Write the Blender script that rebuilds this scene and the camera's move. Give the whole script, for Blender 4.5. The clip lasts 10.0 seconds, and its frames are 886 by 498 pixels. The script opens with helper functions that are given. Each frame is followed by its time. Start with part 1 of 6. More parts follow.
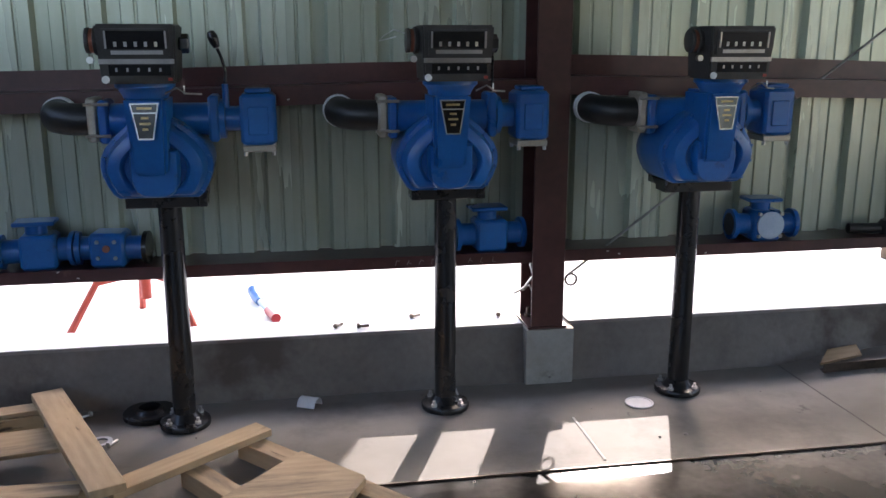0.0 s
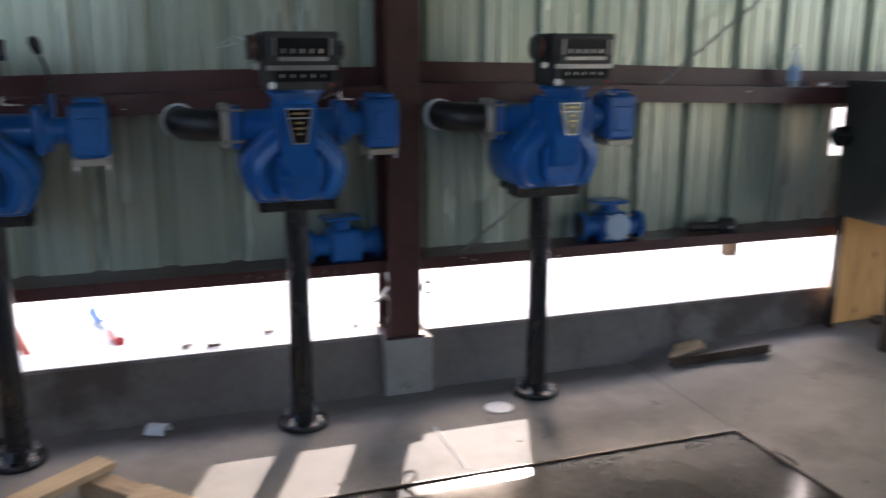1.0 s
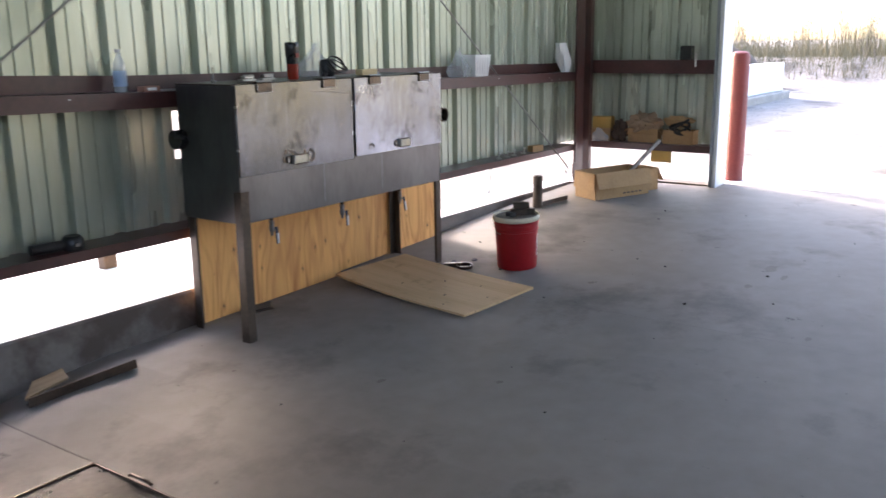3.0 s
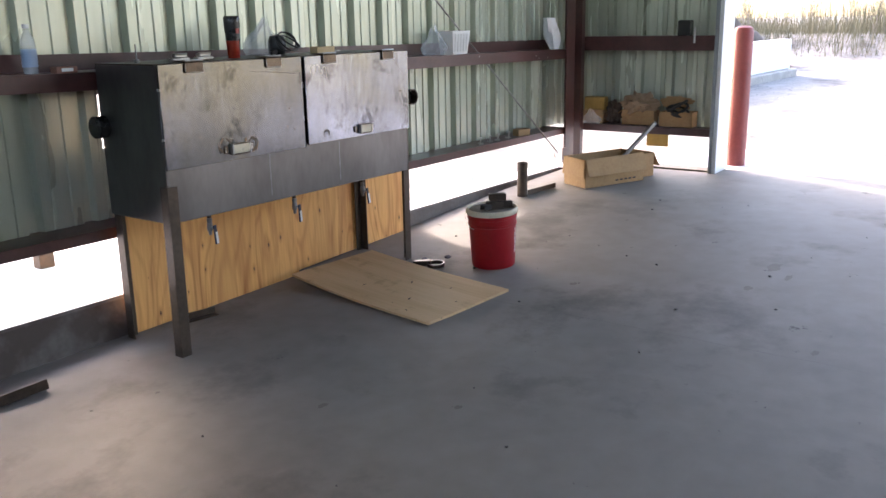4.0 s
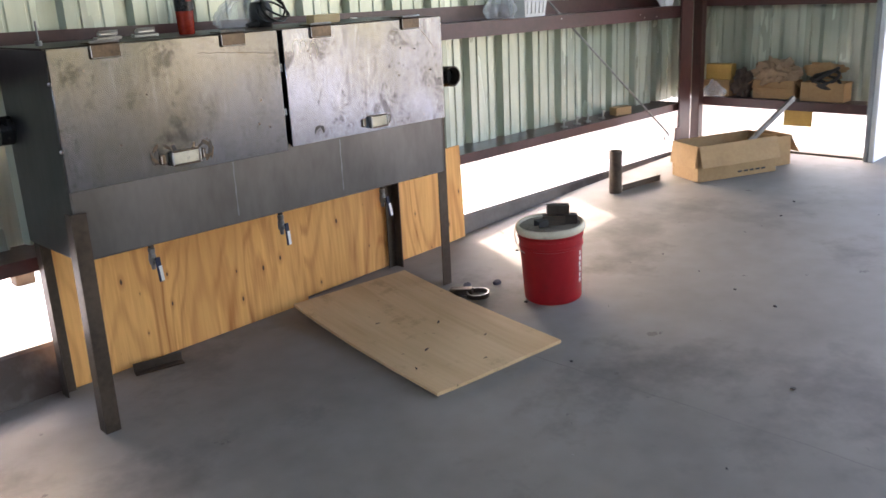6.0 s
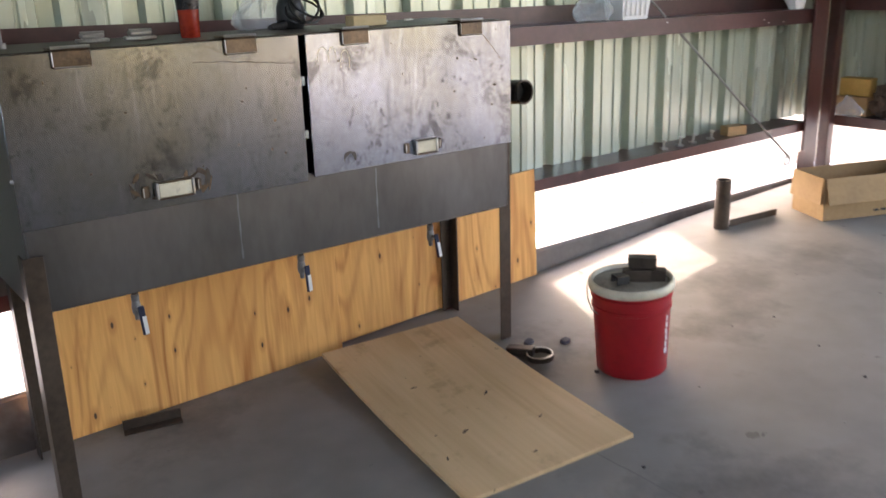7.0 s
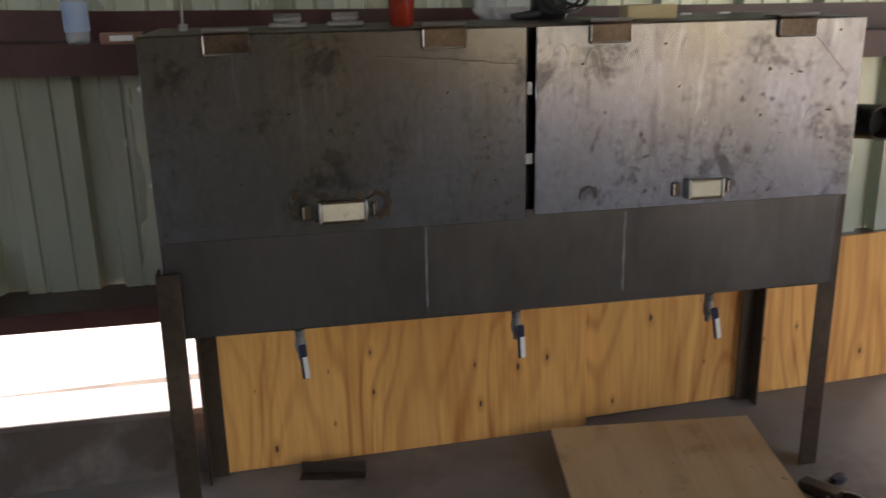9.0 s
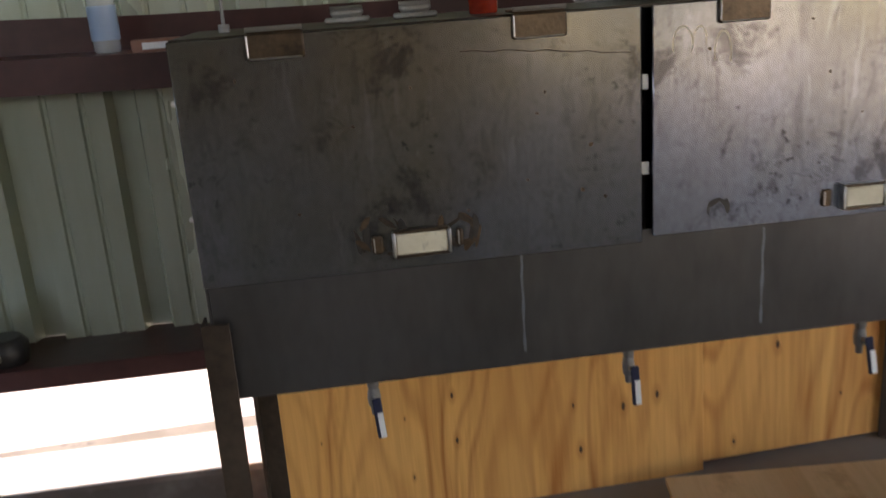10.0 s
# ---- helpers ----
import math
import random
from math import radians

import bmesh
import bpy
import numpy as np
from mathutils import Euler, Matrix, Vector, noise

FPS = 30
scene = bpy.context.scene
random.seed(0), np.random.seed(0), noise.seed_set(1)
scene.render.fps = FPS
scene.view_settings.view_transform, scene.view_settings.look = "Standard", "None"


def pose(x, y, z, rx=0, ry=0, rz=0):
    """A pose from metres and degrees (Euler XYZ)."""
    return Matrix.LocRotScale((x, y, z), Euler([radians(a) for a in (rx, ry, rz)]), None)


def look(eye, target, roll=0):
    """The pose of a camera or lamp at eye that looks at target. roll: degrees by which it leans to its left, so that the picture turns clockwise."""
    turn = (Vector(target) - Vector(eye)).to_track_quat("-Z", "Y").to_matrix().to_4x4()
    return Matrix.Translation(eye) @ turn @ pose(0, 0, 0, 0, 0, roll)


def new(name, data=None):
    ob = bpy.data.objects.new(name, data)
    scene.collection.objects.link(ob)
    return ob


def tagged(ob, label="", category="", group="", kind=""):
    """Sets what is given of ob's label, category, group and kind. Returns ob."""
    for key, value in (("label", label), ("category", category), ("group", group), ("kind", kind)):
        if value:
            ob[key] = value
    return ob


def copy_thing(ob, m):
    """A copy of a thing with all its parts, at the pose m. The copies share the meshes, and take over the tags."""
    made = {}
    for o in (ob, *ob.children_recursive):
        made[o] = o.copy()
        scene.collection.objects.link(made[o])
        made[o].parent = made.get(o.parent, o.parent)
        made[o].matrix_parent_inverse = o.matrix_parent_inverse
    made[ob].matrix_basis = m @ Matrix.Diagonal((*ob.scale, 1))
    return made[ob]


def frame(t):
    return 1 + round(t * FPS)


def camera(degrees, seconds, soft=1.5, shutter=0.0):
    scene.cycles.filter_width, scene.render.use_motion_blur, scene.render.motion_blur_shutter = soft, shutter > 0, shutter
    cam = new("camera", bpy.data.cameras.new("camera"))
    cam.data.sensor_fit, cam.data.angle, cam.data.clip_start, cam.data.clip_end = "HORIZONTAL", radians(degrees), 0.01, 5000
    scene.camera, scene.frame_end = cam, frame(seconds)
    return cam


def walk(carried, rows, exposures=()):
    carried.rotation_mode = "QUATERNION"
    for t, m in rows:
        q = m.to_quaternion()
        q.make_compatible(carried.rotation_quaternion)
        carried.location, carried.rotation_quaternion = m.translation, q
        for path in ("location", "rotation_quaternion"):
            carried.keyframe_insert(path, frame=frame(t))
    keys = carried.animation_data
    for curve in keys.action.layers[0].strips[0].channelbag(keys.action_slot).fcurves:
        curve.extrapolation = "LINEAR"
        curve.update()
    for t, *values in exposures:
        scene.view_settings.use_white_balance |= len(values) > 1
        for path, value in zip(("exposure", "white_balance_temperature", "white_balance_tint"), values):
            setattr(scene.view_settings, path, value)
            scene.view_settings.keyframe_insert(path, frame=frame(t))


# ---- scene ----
cam = camera(53.7, 10.0, shutter=0.4)
PATH = [
    (0, (0.051, 0.04, 1.592), (0.384, 1.957, 1.13), -0.0),
    (0.5, (0.059, 0.055, 1.598), (0.393, 1.97, 1.13), -0.4),
    (1, (0.104, 0.101, 1.597), (0.74, 1.943, 1.147), 0.1),
    (1.3, (0.075, 0.031, 1.617), (1.031, 1.733, 1.183), 1.3),
    (1.5, (0.11, -0.044, 1.594), (1.26, 1.54, 1.186), 1.2),
    (2, (0.22, -0.135, 1.628), (1.667, 1.191, 1.243), 0.8),
    (2.5, (0.4, -0.133, 1.597), (1.929, 1.091, 1.19), -0.6),
    (3, (0.623, -0.043, 1.615), (2.209, 1.087, 1.159), -0.8),
    (3.2, (0.723, -0.012, 1.606), (2.324, 1.092, 1.14), -0.7),
    (4.5, (1.542, 0.181, 1.579), (3.069, 1.359, 1.05), -1.5),
    (5, (1.871, 0.278, 1.571), (3.345, 1.513, 1.022), -1.8),
    (5.2, (2.011, 0.307, 1.568), (3.458, 1.573, 1.015), -2.0),
    (6.5, (2.845, 0.64, 1.572), (4.1, 2.079, 0.976), -2.7),
    (7, (3.165, 0.861, 1.587), (4.319, 2.384, 0.995), -1.8),
    (7.5, (3.419, 1.059, 1.546), (4.459, 2.68, 1.004), -1.3),
    (8, (3.646, 1.246, 1.555), (4.502, 2.976, 1.031), -0.4),
    (8.5, (3.861, 1.286, 1.56), (4.419, 3.133, 1.036), -0.3),
    (9, (3.935, 1.327, 1.523), (4.282, 3.212, 0.949), -1.2),
    (9.5, (3.927, 1.461, 1.524), (4.167, 3.336, 0.872), -2.5),
    (10, (3.919, 1.714, 1.491), (4.14, 3.617, 0.918), -4.2),
]
walk(cam, [(t, look(eye, target, roll)) for t, eye, target, roll in PATH],
     exposures=[(0, 2.52, 6620, 21), (1.0, 2.48, 6620, 21), (2.0, 2.6, 6650, 24), (2.5, 2.7, 6750, 24), (4.5, 2.9, 6850, 24), (6.5, 3.25, 7250, 24), (7.5, 3.12, 7450, 25), (8.0, 2.63, 7350, 25), (8.5, 2.5, 7550, 26), (9, 2.47, 8200, 26), (9.5, 2.75, 8300, 26), (10, 2.6, 8150, 26)])

# ---- light ----
world = bpy.data.worlds.new("sky")
scene.world = world
world.use_nodes = True
wn = world.node_tree.nodes
sky = wn.new("ShaderNodeTexSky")
sky.sky_type, sky.sun_disc = "NISHITA", False
SUN = Vector((0.335, 0.813, 0.43)).normalized()
sky.sun_elevation = math.asin(SUN.z)
sky.sun_rotation = math.atan2(SUN.x, SUN.y)
sky.dust_density, sky.ozone_density = 2.5, 1.0
world.node_tree.links.new(sky.outputs[0], wn["Background"].inputs["Color"])
wn["Background"].inputs["Strength"].default_value = 0.21
sun = new("sun", bpy.data.lights.new("sun", "SUN"))
sun.data.energy, sun.data.angle, sun.data.color = 1.25, radians(0.3), (1.0, 0.95, 0.87)
sun.matrix_world = look(SUN * 40, (0, 0, 0))


# ---- materials ----
def surf(name, dark, light, scale=3.0, rough=0.6, metal=0.0, stretch=(1, 1, 1), fine=0.35, bump=0.15, rough_var=0.15, spot=None, wave=None, contrast=(0.3, 0.7), spec=0.5, spot2=None):
    """A surface with broad blotches, fine grain, optional dark spots (colour, scale, threshold) and optional grain waves."""
    m = bpy.data.materials.new(name)
    m.use_nodes = True
    nt = m.node_tree
    n, ln = nt.nodes, nt.links.new
    bsdf = n["Principled BSDF"]
    bsdf.inputs["Metallic"].default_value = metal
    bsdf.inputs["Specular IOR Level"].default_value = spec
    tc, oi, add, mp = n.new("ShaderNodeTexCoord"), n.new("ShaderNodeObjectInfo"), n.new("ShaderNodeVectorMath"), n.new("ShaderNodeMapping")
    mul = n.new("ShaderNodeMath")
    mul.operation, mul.inputs[1].default_value = "MULTIPLY", 37.0
    ln(oi.outputs["Random"], mul.inputs[0])
    ln(tc.outputs["Object"], add.inputs[0])
    ln(mul.outputs[0], add.inputs[1])
    ln(add.outputs[0], mp.inputs["Vector"])
    mp.inputs["Scale"].default_value = stretch
    big, small = n.new("ShaderNodeTexNoise"), n.new("ShaderNodeTexNoise")
    big.inputs["Scale"].default_value, big.inputs["Detail"].default_value, big.inputs["Roughness"].default_value = scale, 5, 0.6
    small.inputs["Scale"].default_value, small.inputs["Detail"].default_value = scale * 14, 4
    for t in (big, small):
        ln(mp.outputs[0], t.inputs["Vector"])
    mix = n.new("ShaderNodeMath")
    mix.operation = "MULTIPLY_ADD"
    mix.inputs[1].default_value = fine
    sub = n.new("ShaderNodeMath")
    sub.operation, sub.inputs[1].default_value = "SUBTRACT", 0.5
    ln(small.outputs["Fac"], sub.inputs[0])
    ln(sub.outputs[0], mix.inputs[0])
    ln(big.outputs["Fac"], mix.inputs[2])
    fac = mix.outputs[0]
    if wave:
        w = n.new("ShaderNodeTexWave")
        w.wave_type, w.bands_direction = "BANDS", wave[0]
        w.inputs["Scale"].default_value, w.inputs["Distortion"].default_value = wave[1], wave[2]
        w.inputs["Detail"].default_value, w.inputs["Detail Scale"].default_value = 3, wave[3]
        ln(mp.outputs[0], w.inputs["Vector"])
        wm = n.new("ShaderNodeMath")
        wm.operation, wm.inputs[1].default_value = "MULTIPLY_ADD", wave[4]
        ws = n.new("ShaderNodeMath")
        ws.operation, ws.inputs[1].default_value = "SUBTRACT", 0.5
        ln(w.outputs["Fac"], ws.inputs[0])
        ln(ws.outputs[0], wm.inputs[0])
        ln(fac, wm.inputs[2])
        fac = wm.outputs[0]
    ramp = n.new("ShaderNodeValToRGB")
    ramp.color_ramp.elements[0].position, ramp.color_ramp.elements[1].position = contrast
    ramp.color_ramp.elements[0].color, ramp.color_ramp.elements[1].color = (*dark, 1), (*light, 1)
    ln(fac, ramp.inputs["Fac"])
    col = ramp.outputs["Color"]
    for mark in (spot, spot2):
        if not mark:
            continue
        sp = n.new("ShaderNodeTexNoise")
        sp.inputs["Scale"].default_value, sp.inputs["Detail"].default_value, sp.inputs["Roughness"].default_value = mark[1], 6, 0.65
        ln(mp.outputs[0], sp.inputs["Vector"])
        sr = n.new("ShaderNodeMapRange")
        sr.inputs["From Min"].default_value, sr.inputs["From Max"].default_value = mark[2], mark[2] + (mark[3] if len(mark) > 3 else 0.06)
        ln(sp.outputs["Fac"], sr.inputs["Value"])
        sm = n.new("ShaderNodeMix")
        sm.data_type = "RGBA"
        ln(sr.outputs[0], sm.inputs["Factor"])
        ln(col, sm.inputs["A"])
        sm.inputs["B"].default_value = (*mark[0], 1)
        col = sm.outputs["Result"]
    ln(col, bsdf.inputs["Base Color"])
    rr = n.new("ShaderNodeMapRange")
    rr.inputs["To Min"].default_value, rr.inputs["To Max"].default_value = max(rough - rough_var, 0.03), min(rough + rough_var, 1)
    ln(big.outputs["Fac"], rr.inputs["Value"])
    ln(rr.outputs[0], bsdf.inputs["Roughness"])
    if bump:
        b = n.new("ShaderNodeBump")
        b.inputs["Strength"].default_value, b.inputs["Distance"].default_value = bump, 0.01
        ln(fac if wave else small.outputs["Fac"], b.inputs["Height"])
        ln(b.outputs[0], bsdf.inputs["Normal"])
    return m


def clear(name, tint, rough=0.1, alpha=0.3):
    """Thin clear plastic: mostly see-through, with a gloss."""
    m = bpy.data.materials.new(name)
    m.use_nodes = True
    bsdf = m.node_tree.nodes["Principled BSDF"]
    bsdf.inputs["Base Color"].default_value = (*tint, 1)
    bsdf.inputs["Roughness"].default_value = rough
    bsdf.inputs["Alpha"].default_value = alpha
    return m


CONCRETE = surf("concrete_floor", (0.178, 0.164, 0.142), (0.285, 0.265, 0.234), 0.6, 0.68, spot=((0.125, 0.113, 0.098), 1.3, 0.54, 0.16), spot2=((0.07, 0.061, 0.053), 7.0, 0.68, 0.05), fine=0.28, bump=0.06, rough_var=0.12)
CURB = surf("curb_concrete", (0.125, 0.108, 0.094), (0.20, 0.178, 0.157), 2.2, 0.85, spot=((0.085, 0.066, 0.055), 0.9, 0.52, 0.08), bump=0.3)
BLOCK = surf("block_concrete", (0.235, 0.225, 0.20), (0.34, 0.325, 0.295), 3.0, 0.85, spot=((0.13, 0.113, 0.097), 4.0, 0.57, 0.12), spot2=((0.08, 0.068, 0.056), 11.0, 0.66, 0.06), bump=0.4)
WET = surf("wet_concrete", (0.032, 0.030, 0.027), (0.078, 0.073, 0.066), 2.0, 0.17, spot=((0.02, 0.019, 0.017), 2.4, 0.54, 0.12), spot2=((0.12, 0.11, 0.098), 4.5, 0.60, 0.1), bump=0.02, rough_var=0.12, spec=0.4)
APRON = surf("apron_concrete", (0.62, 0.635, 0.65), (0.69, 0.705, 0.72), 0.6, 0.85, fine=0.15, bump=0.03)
GRAVEL = surf("gravel", (0.155, 0.142, 0.122), (0.30, 0.284, 0.258), 0.5, 0.95, fine=0.8, bump=0.6, spot=((0.085, 0.08, 0.072), 0.45, 0.52, 0.10), spot2=((0.07, 0.066, 0.06), 7.0, 0.58, 0.06))
PANEL = surf("panel_paint", (0.37, 0.41, 0.32), (0.50, 0.54, 0.445), 0.8, 0.27, metal=0.32, stretch=(3, 1, 0.4), spot=((0.26, 0.28, 0.20), 2.6, 0.58, 0.25), fine=0.25, bump=0.02, rough_var=0.05, spec=0.6)
OXIDE = surf("red_oxide_primer", (0.042, 0.014, 0.0125), (0.09, 0.031, 0.028), 2.0, 0.36, spot=((0.13, 0.07, 0.055), 5.0, 0.66, 0.08), spot2=((0.03, 0.012, 0.011), 1.2, 0.55, 0.15), bump=0.05)
ROOF = surf("roof_panel", (0.23, 0.235, 0.22), (0.31, 0.315, 0.29), 0.7, 0.5, bump=0.05)
BLUE = surf("blue_enamel", (0.003, 0.074, 0.26), (0.007, 0.128, 0.40), 4.0, 0.30, fine=0.25, bump=0.05, spot=((0.008, 0.03, 0.08), 7.0, 0.66, 0.08), rough_var=0.1)
PALE_BLUE = surf("pale_blue_flange", (0.30, 0.39, 0.50), (0.44, 0.52, 0.61), 6.0, 0.5, bump=0.05)
BLACK = surf("black_enamel", (0.008, 0.008, 0.009), (0.020, 0.019, 0.018), 5.0, 0.27, bump=0.03, spot=((0.034, 0.030, 0.027), 8.0, 0.64, 0.1), rough_var=0.08)
RUBBER = surf("black_rubber", (0.008, 0.008, 0.008), (0.02, 0.02, 0.02), 7.0, 0.42, bump=0.1)
CRINKLE = surf("dark_crinkle_paint", (0.022, 0.020, 0.018), (0.05, 0.046, 0.042), 9.0, 0.45, bump=0.3)
WINDOW = surf("black_window", (0.006, 0.006, 0.006), (0.012, 0.012, 0.012), 6.0, 0.14, bump=0.0)
SILVER = surf("satin_steel", (0.42, 0.41, 0.39), (0.62, 0.61, 0.58), 9.0, 0.36, metal=1.0, bump=0.05)
BRASS = surf("dull_brass", (0.34, 0.25, 0.11), (0.52, 0.40, 0.2), 9.0, 0.42, metal=0.9, bump=0.08)
TAN = surf("cast_aluminium", (0.36, 0.32, 0.25), (0.5, 0.46, 0.38), 8.0, 0.45, metal=0.6, bump=0.15)
WHITE = surf("white_plastic", (0.72, 0.72, 0.70), (0.84, 0.84, 0.82), 6.0, 0.5, bump=0.05)
CREAM = surf("cream_plastic", (0.56, 0.50, 0.35), (0.72, 0.66, 0.50), 5.0, 0.5, bump=0.05, spot=((0.36, 0.31, 0.22), 14.0, 0.63, 0.08))
COPPER = surf("worn_copper", (0.22, 0.08, 0.05), (0.42, 0.17, 0.11), 9.0, 0.4, metal=0.8)
MILL = surf("mill_scale_steel", (0.095, 0.091, 0.088), (0.18, 0.175, 0.172), 1.6, 0.30, metal=0.9, stretch=(1.5, 1.5, 0.6), fine=0.2, bump=0.04, spot=((0.17, 0.15, 0.12), 2.0, 0.64, 0.14), rough_var=0.1)
LEGSTEEL = surf("brown_steel", (0.036, 0.025, 0.018), (0.10, 0.072, 0.052), 4.0, 0.45, metal=0.5, bump=0.15)
PALLET = surf("pallet_wood", (0.33, 0.22, 0.115), (0.60, 0.44, 0.26), 2.4, 0.75, stretch=(0.25, 1.4, 1.4), fine=0.5, bump=0.15, spot=((0.08, 0.053, 0.033), 4.5, 0.64, 0.04), spot2=((0.15, 0.105, 0.065), 3.4, 0.56, 0.12), wave=("Y", 6.0, 3.0, 1.2, 0.08), contrast=(0.15, 0.85))
CARD = surf("cardboard", (0.29, 0.172, 0.076), (0.41, 0.255, 0.122), 3.0, 0.8, bump=0.05, spot=((0.20, 0.12, 0.06), 4.0, 0.64, 0.1))
DARKBIT = surf("grime_and_bore_shade", (0.015, 0.014, 0.013), (0.04, 0.037, 0.034), 8.0, 0.6, bump=0.3)
RED = surf("red_plastic", (0.31, 0.006, 0.010), (0.43, 0.012, 0.018), 2.5, 0.40, bump=0.05, spot=((0.22, 0.015, 0.015), 3.0, 0.62, 0.1))
REDSTEEL = surf("red_paint_steel", (0.29, 0.032, 0.02), (0.40, 0.055, 0.036), 4.0, 0.5, bump=0.08)
BOLLARD = surf("bollard_red", (0.17, 0.026, 0.024), (0.25, 0.046, 0.04), 3.0, 0.5, bump=0.05, spot=((0.30, 0.10, 0.08), 3.0, 0.62, 0.1))
TRIM = surf("white_trim", (0.66, 0.70, 0.70), (0.76, 0.80, 0.80), 2.0, 0.45, bump=0.03)
GREYTRIM = surf("grey_trim", (0.22, 0.25, 0.26), (0.34, 0.37, 0.38), 3.0, 0.45, bump=0.04)
LIDDIRT = surf("dirty_lid", (0.19, 0.165, 0.125), (0.38, 0.34, 0.265), 8.0, 0.7, bump=0.2, spot=((0.07, 0.06, 0.05), 12.0, 0.6, 0.1))
CLEAR = clear("clear_plastic", (0.82, 0.87, 0.88), 0.12, 0.33)
FILM = clear("thin_plastic_film", (0.86, 0.90, 0.92), 0.07, 0.28)
MILKY = clear("milky_plastic", (0.86, 0.88, 0.88), 0.3, 0.72)
WATER = clear("blue_label", (0.30, 0.42, 0.60), 0.3, 0.85)
AMBER = surf("red_tumbler", (0.22, 0.014, 0.008), (0.42, 0.05, 0.018), 6.0, 0.22, bump=0.02)
# unseen walls: dark colour keeps the lid reflections and fill light low
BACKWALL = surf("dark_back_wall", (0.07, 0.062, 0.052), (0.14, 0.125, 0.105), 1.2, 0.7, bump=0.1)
GRASS = surf("dry_grass", (0.085, 0.08, 0.04), (0.17, 0.15, 0.085), 0.6, 0.8, bump=0.0)
LEAF = surf("spring_leaf", (0.10, 0.115, 0.05), (0.20, 0.21, 0.10), 1.0, 0.7, bump=0.0)
BARK = surf("grey_bark", (0.12, 0.10, 0.085), (0.2, 0.175, 0.15), 3.0, 0.9, bump=0.2)
SCORCH = surf("scorched_steel", (0.05, 0.038, 0.03), (0.10, 0.078, 0.06), 14.0, 0.45, metal=0.7, bump=0.0)
SMOKE = surf("smoked_steel", (0.048, 0.044, 0.042), (0.085, 0.078, 0.072), 14.0, 0.4, metal=0.7, bump=0.0)
RUNOFF = surf("yellow_runoff", (0.25, 0.24, 0.20), (0.31, 0.295, 0.245), 12.0, 0.3, metal=0.85, bump=0.0)
STAIN = surf("oil_stain", (0.12, 0.108, 0.095), (0.17, 0.155, 0.14), 6.0, 0.7, bump=0.05)
CHALK = surf("chalk", (0.55, 0.53, 0.5), (0.7, 0.68, 0.65), 9.0, 0.9, bump=0.1)
DRIP = surf("pale_drip", (0.16, 0.175, 0.19), (0.22, 0.24, 0.26), 9.0, 0.5, metal=0.6, bump=0.05)


